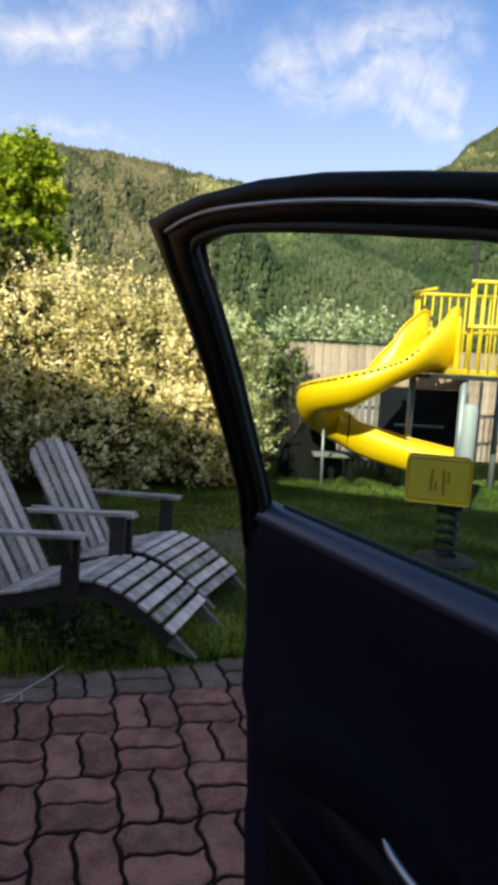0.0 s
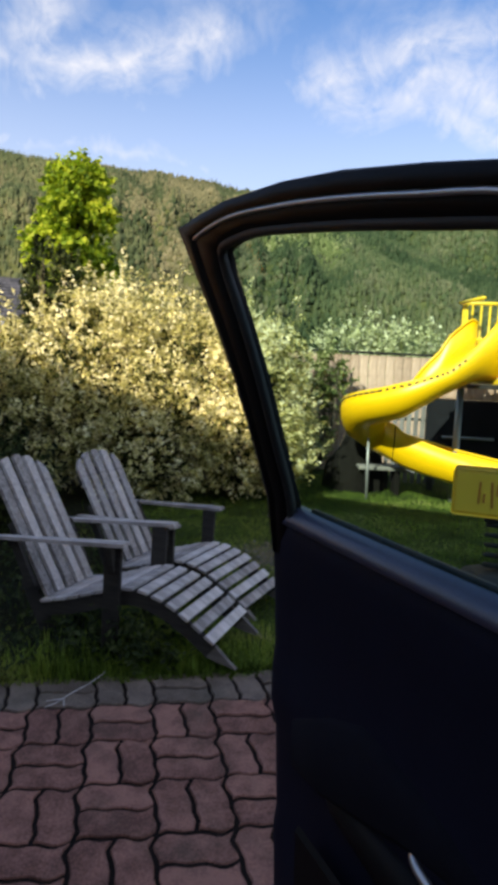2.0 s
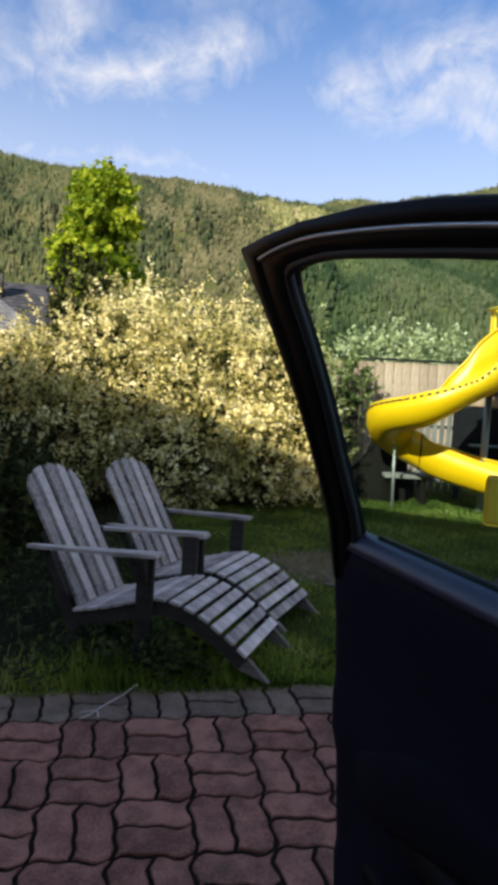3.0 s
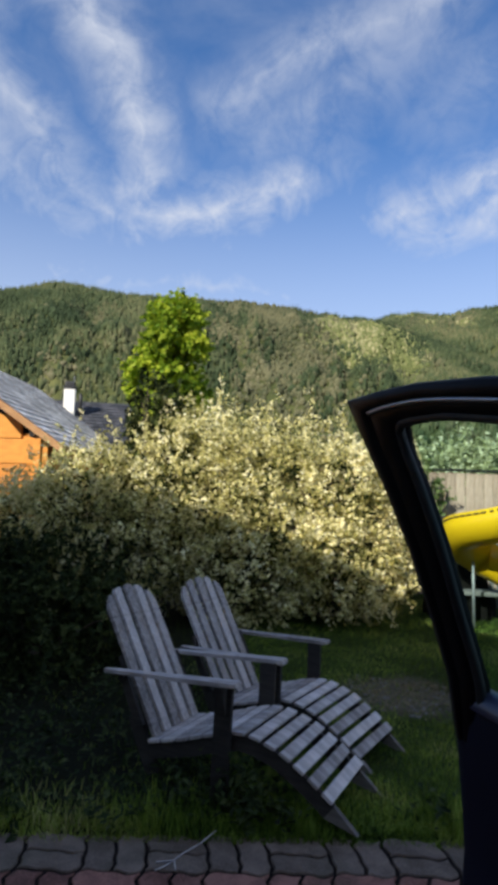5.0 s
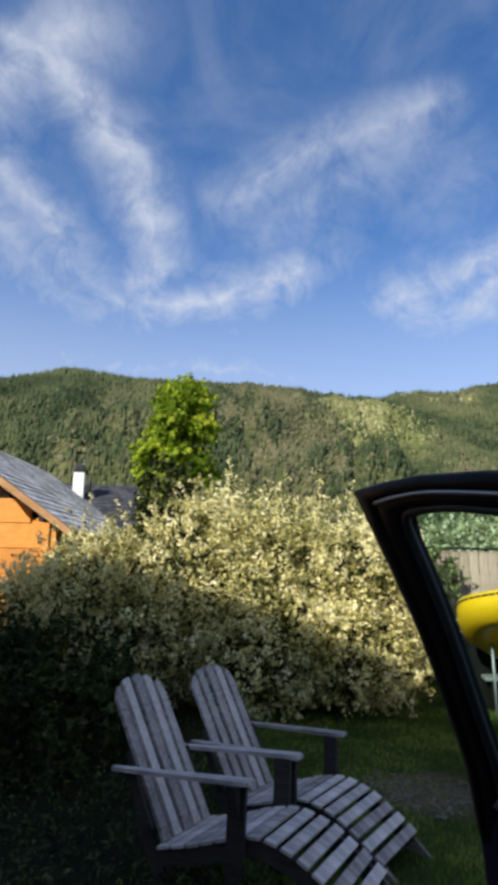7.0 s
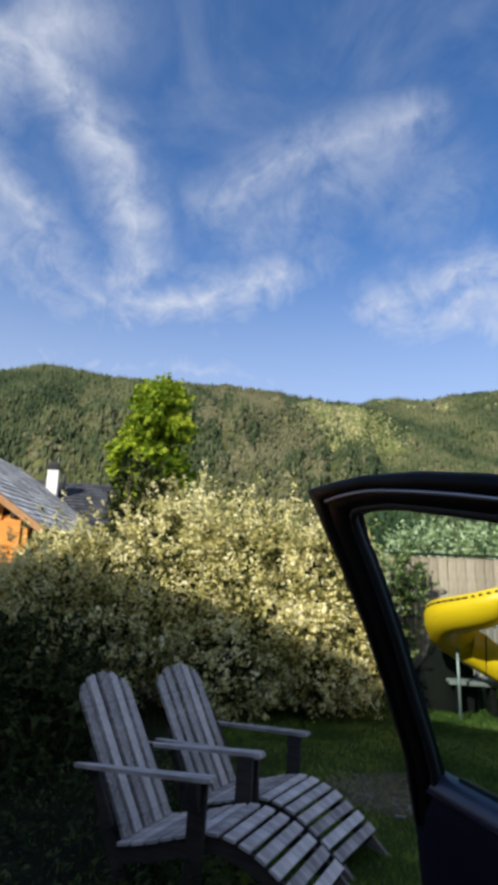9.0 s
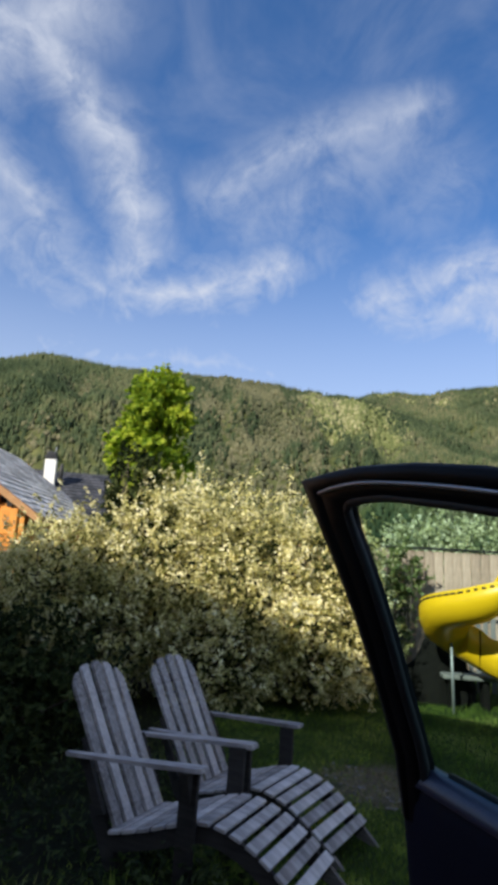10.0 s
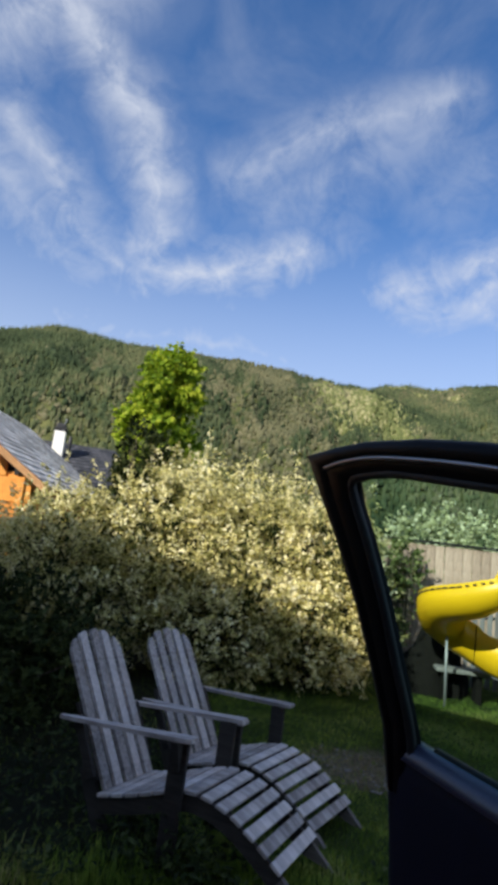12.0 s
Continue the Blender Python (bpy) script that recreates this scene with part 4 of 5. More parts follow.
    hull("pillar", [[(-0.02, -0.06, 1.14), (0.06, -0.06, 1.14), (0.06, -0.14, 1.14), (-0.02, -0.14, 1.14)], [(-0.36, -0.17, 1.83), (-0.28, -0.17, 1.83), (-0.28, -0.24, 1.83), (-0.36, -0.24, 1.83)]], "trim")
    for f in (0.75, -2.0):
        for o in (-0.10, -1.50):
            c = inside(f, o, 0.30)
            wheel = part("wheel", tube(bmesh.new(), [c - car_y * 0.10, c - car_y * 0.08, c + car_y * 0.08, c + car_y * 0.10], [0.27, 0.30, 0.30, 0.27], 28), "rubber", g, smooth=False)
            part("rim", tube(bmesh.new(), [c - car_y * 0.104, c + car_y * 0.104], [0.19, 0.19], 20), "steel", wheel)
    return g


build_car()


# ---- shrubs and trees ----
def stems(bm, rng, base, tips, r0, r1):
    for t in tips:
        mid = [base[i] + (t[i] - base[i]) * 0.5 + rng.uniform(-0.12, 0.12) for i in range(3)]
        tube(bm, [base, mid, t], [r0, (r0 + r1) / 2, r1], 5)
    return bm


def build_shrub(name, label, lobes, per_m2, leaf, mat, seed, base_z=0.0, group="", lump=0.52, freq=3.3, gaps=-9.0):
    rng = np.random.default_rng(seed)
    cx, cy = np.mean([l[0][0] for l in lobes]), np.mean([l[0][1] for l in lobes])
    g = thing(name, label, "shrub", at(cx, cy, base_z), group)
    loc = [((l[0][0] - cx, l[0][1] - cy, l[0][2] - base_z), l[1]) for l in lobes]
    P, N = sprigs(rng, loc, per_m2 / 8, 8, max(0.16, leaf[0] * 2.4), lump, freq, gaps)
    shared("foliage", leaves_mesh("foliage", P, N, leaf[0], leaf[1], mat, rng), g)
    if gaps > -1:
        # a core of dark leaves, put in so that gaps read as shade
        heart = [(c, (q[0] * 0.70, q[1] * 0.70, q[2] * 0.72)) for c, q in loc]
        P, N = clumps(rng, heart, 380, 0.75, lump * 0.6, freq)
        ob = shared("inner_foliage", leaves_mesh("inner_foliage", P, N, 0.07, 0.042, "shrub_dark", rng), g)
        tagged(ob, "dark green inner leaves that stand in for the shrub's shaded gaps")
    bm = bmesh.new()
    for c, r in loc:
        foot = (c[0] * 0.75, c[1] * 0.75, 0.0)
        tips = [(c[0] + rng.uniform(-0.7, 0.7) * r[0], c[1] + rng.uniform(-0.7, 0.7) * r[1], c[2] + rng.uniform(-0.2, 0.8) * r[2]) for _ in range(7)]
        stems(bm, rng, foot, tips, 0.022, 0.006)
    tagged(part("stem", bm, "bark", g), kind="stuff")
    return g


LEAF = (0.056, 0.031)
build_shrub("variegated_shrub", "big sunlit shrub with cream-edged leaves behind the chairs",
            [((-0.50, 5.1, 1.16), (0.98, 0.9, 1.14)), ((0.45, 5.0, 1.10), (1.0, 0.9, 1.12)), ((-0.16, 5.5, 1.70), (0.74, 0.75, 0.78)), ((0.3, 4.45, 0.6), (0.8, 0.5, 0.65))],
            1750, LEAF, "shrub", 21, gaps=-0.34)
build_shrub("variegated_shrub", "big sunlit shrub with cream-edged leaves beside the lawn",
            [((1.4, 5.2, 1.12), (0.85, 0.85, 1.10)), ((1.68, 5.3, 0.95), (0.42, 0.5, 0.85)), ((1.2, 4.55, 0.6), (0.7, 0.5, 0.6)), ((1.75, 4.8, 0.5), (0.42, 0.45, 0.5))],
            1750, LEAF, "shrub", 22, gaps=-0.34)
build_shrub("variegated_shrub", "half-shaded shrub with cream-edged leaves",
            [((-1.55, 5.0, 0.95), (0.95, 0.8, 0.98)), ((-2.4, 5.5, 0.75), (0.9, 0.8, 0.85)), ((-1.1, 4.4, 0.6), (0.75, 0.5, 0.6))],
            1750, LEAF, "shrub", 23, gaps=-0.34)
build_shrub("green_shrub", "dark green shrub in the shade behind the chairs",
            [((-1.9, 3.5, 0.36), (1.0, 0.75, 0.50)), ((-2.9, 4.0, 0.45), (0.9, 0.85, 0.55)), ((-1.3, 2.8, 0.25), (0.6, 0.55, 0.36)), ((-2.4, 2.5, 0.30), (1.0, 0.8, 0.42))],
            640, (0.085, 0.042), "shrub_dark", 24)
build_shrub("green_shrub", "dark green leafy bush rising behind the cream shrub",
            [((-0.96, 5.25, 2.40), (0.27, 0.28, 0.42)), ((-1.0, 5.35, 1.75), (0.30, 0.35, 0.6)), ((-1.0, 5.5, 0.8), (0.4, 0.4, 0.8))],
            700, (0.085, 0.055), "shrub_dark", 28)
build_shrub("climbing_plant", "green climbing plant on the garden fence", [((2.72, 6.5, 0.85), (0.30, 0.22, 0.80)), ((2.85, 6.5, 1.45), (0.27, 0.18, 0.33))], 420, (0.095, 0.065), "ivy", 25)
build_shrub("pale_shrub", "pale sunlit shrub at the end of the hedge", [((2.22, 6.35, 0.95), (0.36, 0.32, 0.92)), ((2.42, 6.2, 0.45), (0.30, 0.3, 0.48))], 700, (0.075, 0.045), "shrub_pale", 27)
build_shrub("pale_shrub", "pale green shrub rising behind the fence", [((4.2, 9.2, 1.62), (0.8, 0.8, 0.92)), ((5.1, 8.9, 1.60), (0.85, 0.8, 0.88)), ((3.65, 9.3, 1.2), (0.55, 0.6, 0.72)), ((6.1, 8.7, 1.2), (0.8, 0.8, 0.82))], 420, (0.10, 0.06), "shrub_pale", 26)


def build_tree():
    rng = np.random.default_rng(31)
    bx, by, bz = -1.55, 12.9, ground_z(-1.55, 12.9)
    g = thing("maple_tree", "young bright green leafy tree behind the shrubs", "tree", at(bx, by, bz))
    top = 6.12 - bz
    bm = tube(bmesh.new(), [(0, 0, 0), (0.03, 0, 1.4), (-0.02, 0.02, 3.0), (0, 0, 5.0), (0, 0, top - 0.4)], [0.10, 0.085, 0.065, 0.035, 0.012], 9)
    lobes = []
    z0 = 2.75 - bz
    for k in range(46):
        f = rng.uniform(0, 1)
        z = z0 + (top - 0.15 - z0) * f
        reach = 0.92 * math.sin(math.pi * (0.16 + 0.80 * f) ** 1.0) ** 0.7
        a = rng.uniform(0, 6.283)
        rr = reach * rng.uniform(0.35, 0.95)
        tip = (rr * math.cos(a), rr * math.sin(a), z)
        tube(bm, [(0, 0, max(1.4, z - 0.55)), (tip[0] * 0.5, tip[1] * 0.5, z - 0.2), tip], [0.022, 0.014, 0.005], 5)
        s = rng.uniform(0.20, 0.36)
        lobes.append((tip, (s * 1.15, s * 1.15, s * 0.8)))
    part("trunk", bm, "bark", g)
    P, N = sprigs(rng, lobes, 38, 7, 0.26, 0.3, 3.0)
    shared("crown", leaves_mesh("crown", P, N, 0.16, 0.12, "maple", rng), g)


build_tree()


# ---- garden fence ----
def build_fence():
    g = thing("garden_fence", "tan wooden board fence with a dark top rail", "fence", at(0.9, 7.0, -0.06, 0, 0, -4), kind="structure")
    rng = random.Random(8)
    meshes = []
    for k in range(4):
        bm = box(bmesh.new(), (0.135, 0.022, 1.86 + rng.uniform(-0.006, 0.006)), None, 0.003)
        me = bpy.data.meshes.new("board")
        bm.to_mesh(me)
        bm.free()
        me.materials.append(MAT["fence"])
        meshes.append(me)
    for k in range(58):
        shared("board", meshes[rng.randrange(4)], g, at(k * 0.142, rng.uniform(-0.004, 0.004), 0.96, 0, rng.uniform(-0.3, 0.3), 0))
    for k in range(5):
        part("fence_post", box(bmesh.new(), (0.09, 0.09, 1.92), at(k * 2.0, 0.06, 0.96), 0.006), "dark_and_shaded_wood", g)
    part("top_rail", box(bmesh.new(), (8.3, 0.10, 0.035), at(4.05, 0.0, 1.93), 0.006), "dark_and_shaded_wood", g, "dark weathered capping rail")


build_fence()


# ---- slide tower ----
def build_slide():
    g = thing("spiral_slide", "bright yellow plastic curved slide on the lawn", "slide")
    run = spline([(3.97, 3.82, 1.52), (3.72, 3.80, 1.50), (3.42, 3.82, 1.34), (3.06, 3.98, 1.08), (2.80, 4.38, 0.92), (2.94, 4.74, 0.66), (3.33, 4.70, 0.45), (3.68, 4.38, 0.33), (4.05, 3.98, 0.25), (4.30, 3.70, 0.21)], 8)
    n = len(run) - 1
    rings = []
    for i, p in enumerate(run):
        d = (run[min(i + 1, n)] - run[max(i - 1, 0)])
        d = Vector((d.x, d.y, 0)).normalized()
        side = Vector((d.y, -d.x, 0))     # inner side of the bend
        f = i / n
        tall_o = float(np.interp(f, [0, 0.03, 0.11, 0.22, 0.33, 0.45, 1.0], [0.62, 0.66, 0.44, 0.23, 0.31, 0.32, 0.30]))
        tall_i = float(np.interp(f, [0, 0.03, 0.12, 0.24, 0.40, 0.55, 0.66, 0.85, 1.0], [0.62, 0.66, 0.56, 0.42, 0.30, 0.36, 0.42, 0.34, 0.24]))
        prof = [(-0.27, tall_i), (-0.265, tall_i * 0.5), (-0.22, 0.04), (-0.08, -0.03), (0.08, -0.03), (0.22, 0.04), (0.275, tall_o * 0.5), (0.285, tall_o)]
        pts = [p - side * a + Vector((0, 0, b)) for a, b in prof]
        pts += [p - side * (a * 1.06) + Vector((0, 0, b - 0.014 if abs(a) < 0.24 else b)) for a, b in prof[::-1]]
        rings.append(pts)
    part("chute", loft(bmesh.new(), rings), "yellow", g, "glossy yellow moulded trough", smooth=True)
    for j in (0, 7):
        part("rolled_edge", tube(bmesh.new(), [r[j] for r in rings], 0.016, 8), "yellow", g, smooth=True)
    # dark bars below the rolled rim of the outer wall, drawing its shading
    for i in range(13, 36):
        q, q2 = rings[i][7], rings[i + 1][7]
        o = rings[i][7] - rings[i][0]
        o = Vector((o.x, o.y, 0)).normalized() * 0.016
        m0, m1 = q.lerp(q2, 0.12), q.lerp(q2, 0.62 if i < 26 else 0.92)
        part("rim_slot", tube(bmesh.new(), [m0 + o - Vector((0, 0, 0.022)), m1 + o - Vector((0, 0, 0.022))], 0.011, 6), "rubber", g)
    k = 47
    part("joint_flange", tube(bmesh.new(), [p for p in rings[k][:8]], 0.020, 6), "soil", g, "dark joint between two mouldings", smooth=True)
    part("support_post", tube(bmesh.new(), [(2.92, 4.60, -0.06), (2.90, 4.60, 0.74)], 0.016, 10), "steel", g, "thin galvanised post", smooth=True)
    return g


def build_tower():
    g = thing("play_tower", "play tower with yellow rails and grey posts", "play tower")
    x0, x1, y0, y1, deck = 3.95, 5.35, 3.30, 4.55, 1.47
    # dark slab under the deck, in place of the shadow it casts
    part("deck_beam", box(bmesh.new(), (x1 - x0 + 0.16, y1 - y0 + 0.02, 0.05), at((x0 + x1) / 2 - 0.08, (y0 + y1) / 2, deck - 0.06), 0.006), "dark_and_shaded_wood", g, "dark slab that draws the deck's shadow below it")
    part("deck", box(bmesh.new(), (x1 - x0, y1 - y0, 0.06), at((x0 + x1) / 2, (y0 + y1) / 2, deck), 0.006), "yellow_metal", g, "yellow edged deck")
    for x in (x0 + 0.06, x1 - 0.06):
        for y in (y0 + 0.06, y1 - 0.06):
            part("post", tube(bmesh.new(), [(x, y, -0.06), (x, y, deck)], 0.042, 12), "steel", g, "round grey metal post", smooth=True)
            part("rail_post", tube(bmesh.new(), [(x, y, deck), (x, y, 2.42)], 0.022, 8), "yellow_metal", g, smooth=True)
    part("lower_sleeve", tube(bmesh.new(), [(x0 + 0.14, y0 + 0.02, -0.06), (x0 + 0.14, y0 + 0.02, 1.08), (x0 + 0.14, y0 + 0.02, 1.13)], [0.085, 0.085, 0.06], 14), "sleeve", g, "grey plastic sleeve", smooth=True)
    for z in (1.95, 2.42):
        loop = [(x0, y0, z), (x1, y0, z + 0.05), (x1, y1, z + 0.05), (x0, y1, z), (x0, y0 + 0.7, z)]
        for p, q in zip(loop, loop[1:]):
            part("rail", tube(bmesh.new(), [p, q], 0.022, 8), "yellow_metal", g, smooth=True)
    for k in range(12):
        x = x0 + 0.05 + (x1 - x0 - 0.1) * k / 11
        for y in (y0, y1):
            part("baluster", tube(bmesh.new(), [(x, y, deck), (x, y, 2.44)], 0.013, 6), "yellow_metal", g, smooth=True)
    hoop = spline([(3.99, 3.53, deck), (3.99, 3.53, 1.98), (3.99, 3.60, 2.13), (3.99, 3.72, 2.13), (3.99, 3.79, 1.98), (3.99, 3.79, deck)], 6)
    part("entry_hoop", tube(bmesh.new(), hoop, 0.03, 8), "yellow", g, "rounded yellow entry arch of the slide", smooth=True)
    part("roof_pole", tube(bmesh.new(), [(4.66, y1 - 0.2, deck), (4.66, y1 - 0.2, 3.2)], 0.03, 8), "dark_and_shaded_wood", g, smooth=True)
    return g


build_slide()
build_tower()


def build_rider():
    g = thing("spring_rider", "yellow spring rider panel on a black coil spring", "spring rider", at(2.864, 1.668, -0.052, 0, 0, -31))
    part("base_plate", tube(bmesh.new(), [(0, 0, 0.0), (0, 0, 0.03), (0, 0, 0.05)], [0.24, 0.24, 0.16], 24), "rubber", g, "black round ground plate")
    coil = [(0.075 * math.cos(a), 0.075 * math.sin(a), 0.06 + 0.39 * a / (2 * math.pi * 5)) for a in np.linspace(0, 2 * math.pi * 5, 80)]
    part("spring", tube(bmesh.new(), coil, 0.018, 7), "rubber", g, "thick black coil spring", smooth=True)
    part("spring_clamp", box(bmesh.new(), (0.20, 0.18, 0.04), at(0, 0, 0.465), 0.008), "black", g)
    for s in (-1, 1):
        panel = part("side_panel", box(bmesh.new(), (0.49, 0.018, 0.355), at(-0.10, s * 0.10, 0.665), 0.03), "rider", g, "yellow printed side panel")
        bm = bmesh.new()
        for x, z, h, tilt in ((-0.15, 0.67, 0.17, 2), (-0.115, 0.63, 0.07, 3), (-0.06, 0.66, 0.20, -3), (-0.025, 0.70, 0.09, 2)):
            box(bm, (0.017, 0.006, h), at(x, s * 0.112, z, 0, tilt, 0), 0.002)
        part("printed_figure", bm, "orange", panel, "faded orange marking")
    part("seat", box(bmesh.new(), (0.26, 0.19, 0.03), at(-0.05, 0, 0.66), 0.01), "black", g)
    return g


build_rider()


# ---- things under and beside the slide ----
def build_store():
    g = thing("covered_trailer", "dark covered box with a pale top edge by the fence", "trailer", at(4.55, 5.15, -0.06, 0, 0, -28))
    part("cover", box(bmesh.new(), (1.15, 0.6, 0.95), at(0, 0, 0.80), 0.03), "tarp", g, "dark tarpaulin cover")
    # pale band added where the sunlit fence shows above the box
    part("lid", box(bmesh.new(), (1.05, 0.62, 0.17), at(0.03, 0, 1.375), 0.02), "fence", g, "pale tan band that stands in for the sunlit fence behind")
    part("side_rail", tube(bmesh.new(), [(-0.35, -0.32, 0.78), (0.3, -0.32, 0.79)], 0.018, 8), "steel", g, "bright metal rail")
    for x in (-0.55, 0.55):
        part("leg", box(bmesh.new(), (0.08, 0.5, 0.34), at(x * 0.85, 0, 0.17), 0.005), "black", g)


def build_bench():
    g = thing("stone_bench", "small grey stone slab bench by the shrubs", "bench", at(3.25, 5.0, -0.06, 0, 0, -10))
    part("slab", box(bmesh.new(), (0.62, 0.30, 0.05), at(0, 0, 0.36), 0.015), "stone", g)
    for x in (-0.2, 0.2):
        part("foot", box(bmesh.new(), (0.07, 0.22, 0.335), at(x, 0, 0.168), 0.012), "soil", g)


def build_mound():
    rng = np.random.default_rng(41)
    bm = bmesh.new()
    bmesh.ops.create_icosphere(bm, subdivisions=4, radius=1.0)
    for v in bm.verts:
        k = 1 + 0.16 * noise.noise(v.co * 2.1) + 0.07 * noise.noise(v.co * 6)
        v.co = Vector((v.co.x * 0.46 * k, v.co.y * 0.36 * k, max(-0.05, (v.co.z + 0.25 * max(0, v.co.z) ** 4) * 0.66 * k)))
    ob = part("compost_mound", bm, "soil", None, smooth=True)
    ob.matrix_basis = at(3.06, 5.42, -0.06)
    tagged(ob, "dark heap of garden compost by the fence", "heap")


def build_pickets():
    g = thing("picket_fence", "pale grey picket fence below the boards", "fence", at(3.62, 6.0, -0.06, 0, 0, -22))
    for k in range(9):
        # the pickets' grey carries the shade that lies on the lower fence
        part("picket", box(bmesh.new(), (0.065, 0.018, 1.2), at(k * 0.098, 0, 0.60), 0.004), "fence_grey", g)
    for z in (0.25, 0.95):
        part("picket_rail", box(bmesh.new(), (0.86, 0.03, 0.05), at(0.39, 0.024, z), 0.004), "dark_and_shaded_wood", g)


build_pickets()
build_store()
build_bench()
build_mound()


# ---- grass ----
def build_grass():
    rng = np.random.default_rng(51)
    co, faces = [], []

    def blade(x, y, h, wd, bend):
        z = ground_z(x, y) - 0.005
        a = rng.uniform(0, 6.283)
        dx, dy = math.cos(a), math.sin(a)
        bx, by = bend * math.cos(a + 1.3), bend * math.sin(a + 1.3)
        b = len(co)
        co.extend([(x - dx * wd, y - dy * wd, z), (x + dx * wd, y + dy * wd, z), (x + dx * wd * 0.7 + bx * 0.4, y + dy * wd * 0.7 + by * 0.4, z + h * 0.6), (x - dx * wd * 0.7 + bx * 0.4, y - dy * wd * 0.7 + by * 0.4, z + h * 0.6), (x + bx, y + by, z + h)])
        faces.append((b, b + 1, b + 2, b + 3))
        faces.append((b + 3, b + 2, b + 4))

    for _ in range(100000):
        y = 0.2 + 6.2 * rng.uniform(0, 1) ** 1.5
        x = rng.uniform(-1.6 - 0.3 * y, 2.1 + 0.9 * y)
        d = math.hypot((x - 1.47) / 0.50, (y - 2.25) / 0.36) + 0.6 * noise.noise((x * 4, y * 4, 0))
        if d < 1.0 and rng.uniform() < 0.72:
            continue
        if rng.uniform() < min(0.93, (1.1 if y > 0.42 else 0.6) * max(0.0, 0.30 - x)):      # fewer blades on the left, to bare the shade painted on the soil
            continue
        tall = noise.noise((x * 1.7, y * 1.7, 3.0))
        h = rng.uniform(0.02, 0.045) * (1 + 0.6 * tall)
        blade(x, y, h, rng.uniform(0.0015, 0.003), rng.uniform(0.005, 0.03))
    # rank grass along the paving and round the chair legs
    for _ in range(8500):
        x = rng.uniform(-1.8, 1.9)
        y = 0.20 + 0.02 * noise.noise((x * 5, 0.0, 2.0)) + abs(rng.normal(0, 0.14))
        # thinned on the left as well, to deepen the painted shade
        if x < 0.1 and rng.uniform() < 0.5:
            continue
        h = rng.uniform(0.03, 0.10) * (1.5 if noise.noise((x * 3, 0.0, 9.0)) > 0.1 else 0.8)
        if 0.45 < x < 1.0:
            h *= 0.55
        blade(x, y, h, rng.uniform(0.002, 0.004), rng.uniform(0.01, 0.06))
    me = bpy.data.meshes.new("grass")
    me.from_pydata(co, [], faces)
    me.materials.append(MAT["grass"])
    tagged(new("grass", me), "short green lawn grass with rank tufts along the paving", "grass", kind="stuff")


build_grass()


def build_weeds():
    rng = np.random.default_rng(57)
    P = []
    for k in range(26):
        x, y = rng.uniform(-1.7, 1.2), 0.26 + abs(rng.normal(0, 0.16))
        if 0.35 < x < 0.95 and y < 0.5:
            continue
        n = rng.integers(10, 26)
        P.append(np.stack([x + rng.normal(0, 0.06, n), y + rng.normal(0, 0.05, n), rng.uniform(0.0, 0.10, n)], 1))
    # low weeds spread wide here, their dark cover also standing in for shade
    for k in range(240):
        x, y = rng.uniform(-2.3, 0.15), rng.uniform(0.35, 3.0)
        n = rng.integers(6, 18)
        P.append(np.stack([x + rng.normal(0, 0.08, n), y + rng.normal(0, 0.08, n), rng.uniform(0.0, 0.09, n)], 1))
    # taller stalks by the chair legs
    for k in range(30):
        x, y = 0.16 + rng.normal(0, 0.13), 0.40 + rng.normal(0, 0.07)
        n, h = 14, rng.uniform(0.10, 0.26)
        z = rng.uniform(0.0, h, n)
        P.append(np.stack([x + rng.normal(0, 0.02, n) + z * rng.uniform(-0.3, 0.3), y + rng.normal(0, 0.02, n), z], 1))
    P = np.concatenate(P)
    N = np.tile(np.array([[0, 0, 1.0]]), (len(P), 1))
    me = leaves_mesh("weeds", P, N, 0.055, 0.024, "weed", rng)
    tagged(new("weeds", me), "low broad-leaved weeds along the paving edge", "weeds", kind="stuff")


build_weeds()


def build_litter():
    """Dead grass and small stones on the worn patch of the lawn."""
    rng = np.random.default_rng(71)
    n = 1700
    a, r = rng.uniform(0, 6.283, n), np.sqrt(rng.uniform(0, 1, n))
    wob = 1 + 0.25 * np.sin(3 * a + 1.0) + 0.15 * np.sin(7 * a)
    x, y = 1.47 + 0.52 * r * wob * np.cos(a), 2.25 + 0.38 * r * wob * np.sin(a)
    z = np.array([ground_z(float(p), float(q)) for p, q in zip(x, y)]) + rng.uniform(0.002, 0.014, n)
    N = np.tile(np.array([[0, 0, 1.0]]), (n, 1))
    me = leaves_mesh("dry_grass", np.stack([x, y, z], 1), N, 0.045, 0.005, "dry", rng)
    tagged(new("dry_grass", me), "dead tan grass on a worn patch of lawn", "dry grass", kind="stuff")
    bm = bmesh.new()
    for k in range(130):
        i = int(rng.integers(0, n))
        s = float(rng.uniform(0.004, 0.013))
        bmesh.ops.create_icosphere(bm, subdivisions=1, radius=s, matrix=Matrix.Translation((x[i], y[i], z[i])) @ Matrix.Diagonal((1.3, 1.0, 0.7, 1)))
    gravel = part("gravel", bm, "stone")
    tagged(gravel, "small grey stones on the worn patch of lawn", "gravel", kind="stuff")


build_litter()


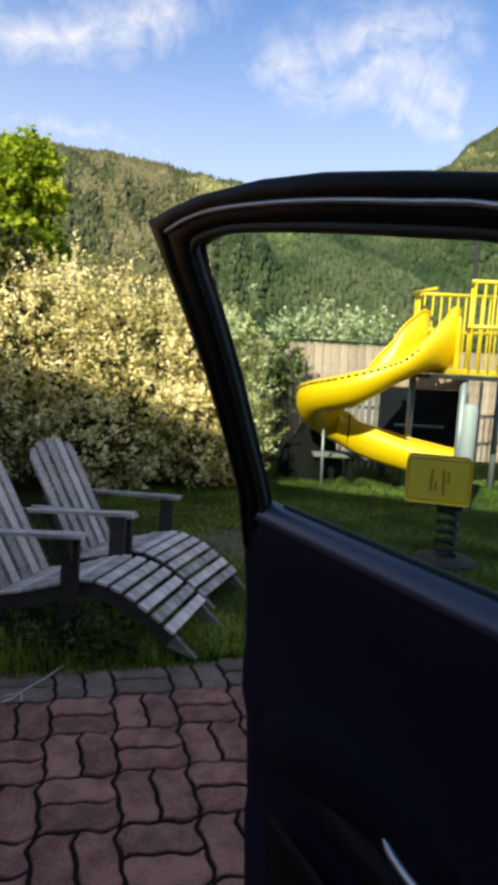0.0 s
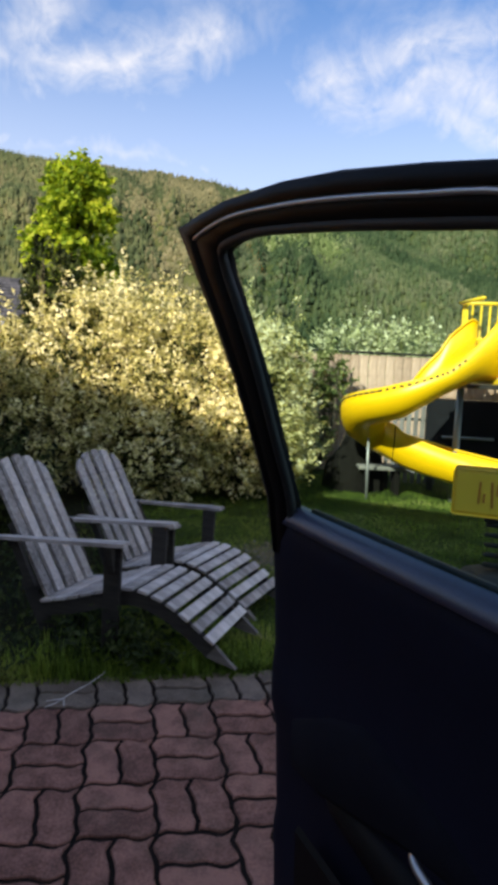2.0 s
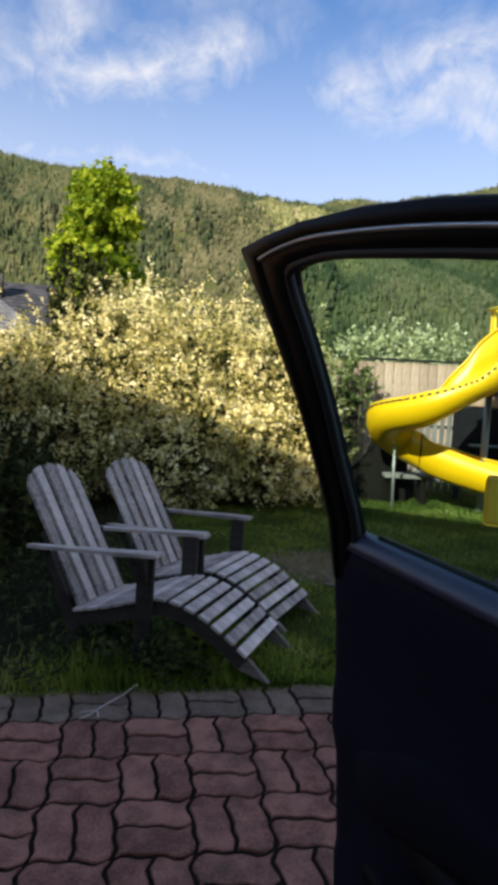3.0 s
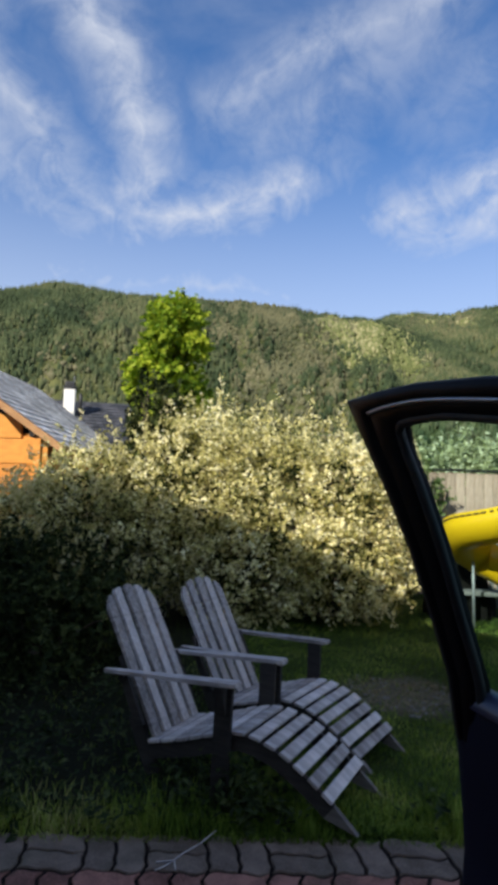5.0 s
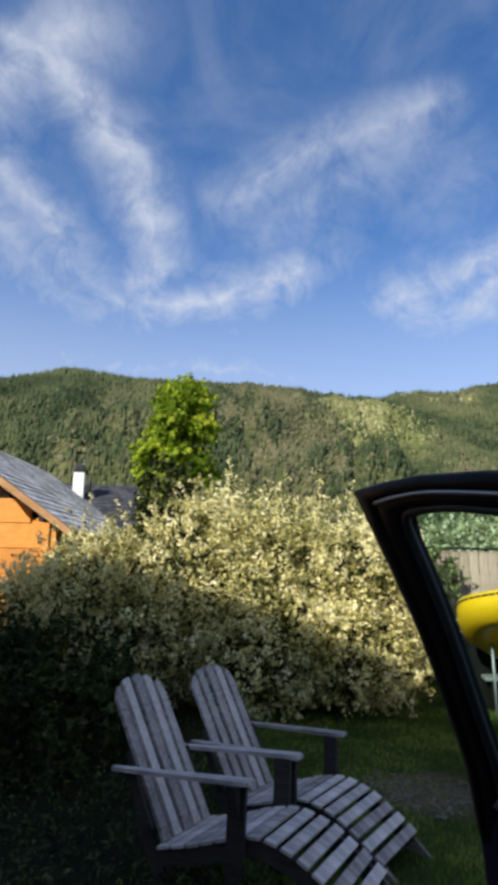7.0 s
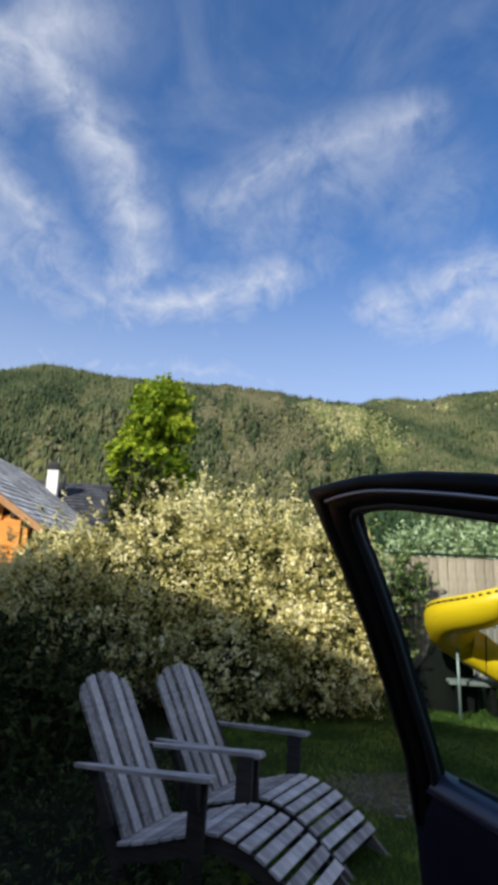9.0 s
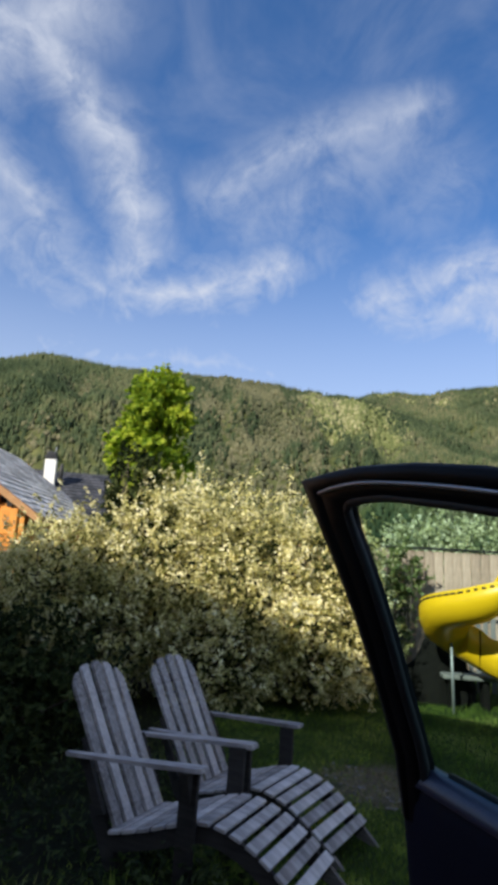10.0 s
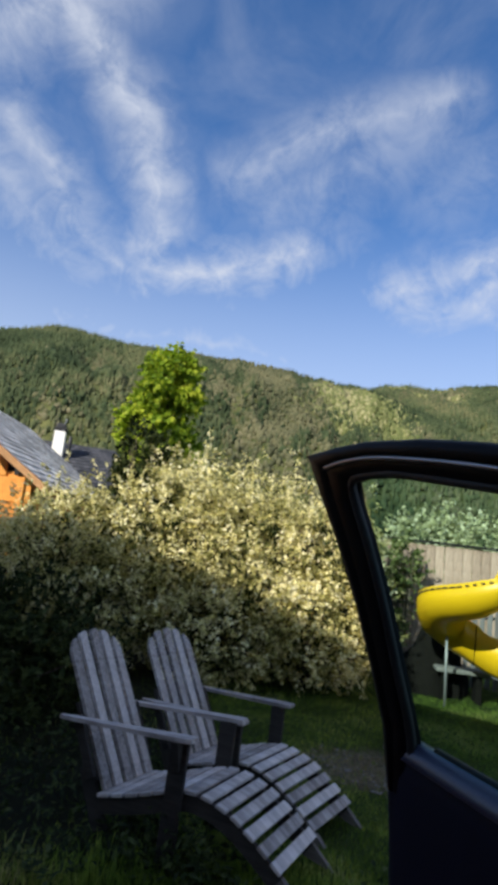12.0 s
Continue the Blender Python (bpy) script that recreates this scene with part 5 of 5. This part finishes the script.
def build_straw():
    bm = bmesh.new()
    tube(bm, [(-0.16, 0.03, 0.006), (-0.10, 0.10, 0.012), (-0.03, 0.16, 0.02), (0.03, 0.235, 0.03)], [0.002, 0.003, 0.003, 0.002], 6)
    tube(bm, [(-0.16, 0.03, 0.006), (-0.20, 0.0, 0.006)], 0.003, 5)
    tube(bm, [(-0.13, 0.06, 0.008), (-0.20, 0.05, 0.006)], 0.003, 5)
    tube(bm, [(-0.13, 0.06, 0.008), (-0.12, 0.0, 0.006)], 0.003, 5)
    ob = part("dry_stalk", bm, "grey_wood")
    tagged(ob, "pale dry plant stalk lying on the paving edge", "stalk")


build_straw()


# ---- paving ----
def build_paving():
    g = thing("pavement", "red interlocking block paving with dark joints", "pavement", kind="structure")
    part("sand_bed", box(bmesh.new(), (9.0, 6.45, 0.03), at(0, -3.02, -0.0225)), "sand", g)
    amp, gap, top, bed = 0.0095, 0.0082, 0.0, -0.03

    def wave(t):
        return amp * (math.sin(2 * math.pi * t) + 0.75 * math.sin(4 * math.pi * t + 0.5))

    def outline(x0, x1, y0, y1):
        pts = []
        n = 12
        for k in range(n):
            pts.append((x0 + (x1 - x0) * k / n, y0))
        for k in range(n // 2):
            pts.append((x1, y0 + (y1 - y0) * k / (n // 2)))
        for k in range(n):
            pts.append((x1 - (x1 - x0) * k / n, y1))
        for k in range(n // 2):
            pts.append((x0, y1 - (y1 - y0) * k / (n // 2)))
        return pts

    def paver_mesh(bm, x0, x1, y0, y1, shift=(0, 0, 0)):
        xm, ym = (x0 + x1) / 2, (y0 + y1) / 2
        base = outline(x0, x1, y0, y1)
        rings = []
        for inset, z in ((gap, bed), (gap, top - 0.004), (gap + 0.0032, top)):
            ring = []
            for x, y in base:
                px, py = x + wave(y / L), y + wave(x / L)
                hx, hy = (x1 - x0) / 2, (y1 - y0) / 2
                px -= inset * (x - xm) / hx
                py -= inset * (y - ym) / hy
                ring.append(bm.verts.new((px + shift[0], py + shift[1], z + shift[2])))
            rings.append(ring)
        n = len(base)
        for r, q in zip(rings, rings[1:]):
            for k in range(n):
                bm.faces.new((r[k], r[(k + 1) % n], q[(k + 1) % n], q[k]))
        bm.faces.new(rings[-1])

    half = L / 2
    kinds = {"h0": (0, L, 0, half), "h1": (0, L, half, L), "v0": (0, half, 0, L), "v1": (half, L, 0, L)}
    meshes = {}
    for mat in ("paver", "kerb"):
        for k, r in kinds.items():
            bm = bmesh.new()
            paver_mesh(bm, *r)
            me = bpy.data.meshes.new("paver")
            bm.to_mesh(me)
            bm.free()
            me.materials.append(MAT[mat])
            meshes[mat, k] = me
    rng = random.Random(61)
    rest = bmesh.new()
    for i in range(-18, 18):
        for j in range(-25, 1):
            near = -6 <= i <= 5 and j >= -6
            for k in (("h0", "h1") if (i + j) % 2 else ("v0", "v1")):
                dz = rng.uniform(-0.003, 0.002)
                if near:
                    shared("paver", meshes["kerb" if j == 0 else "paver", k], g, Matrix.Translation((i * L, j * L, dz)) @ pose(0, 0, 0, rng.uniform(-0.5, 0.5), rng.uniform(-0.5, 0.5), 0))
                else:
                    paver_mesh(rest, *kinds[k], (i * L, j * L, dz))
    tagged(part("far_pavers", rest, "paver", g), kind="stuff")


build_paving()
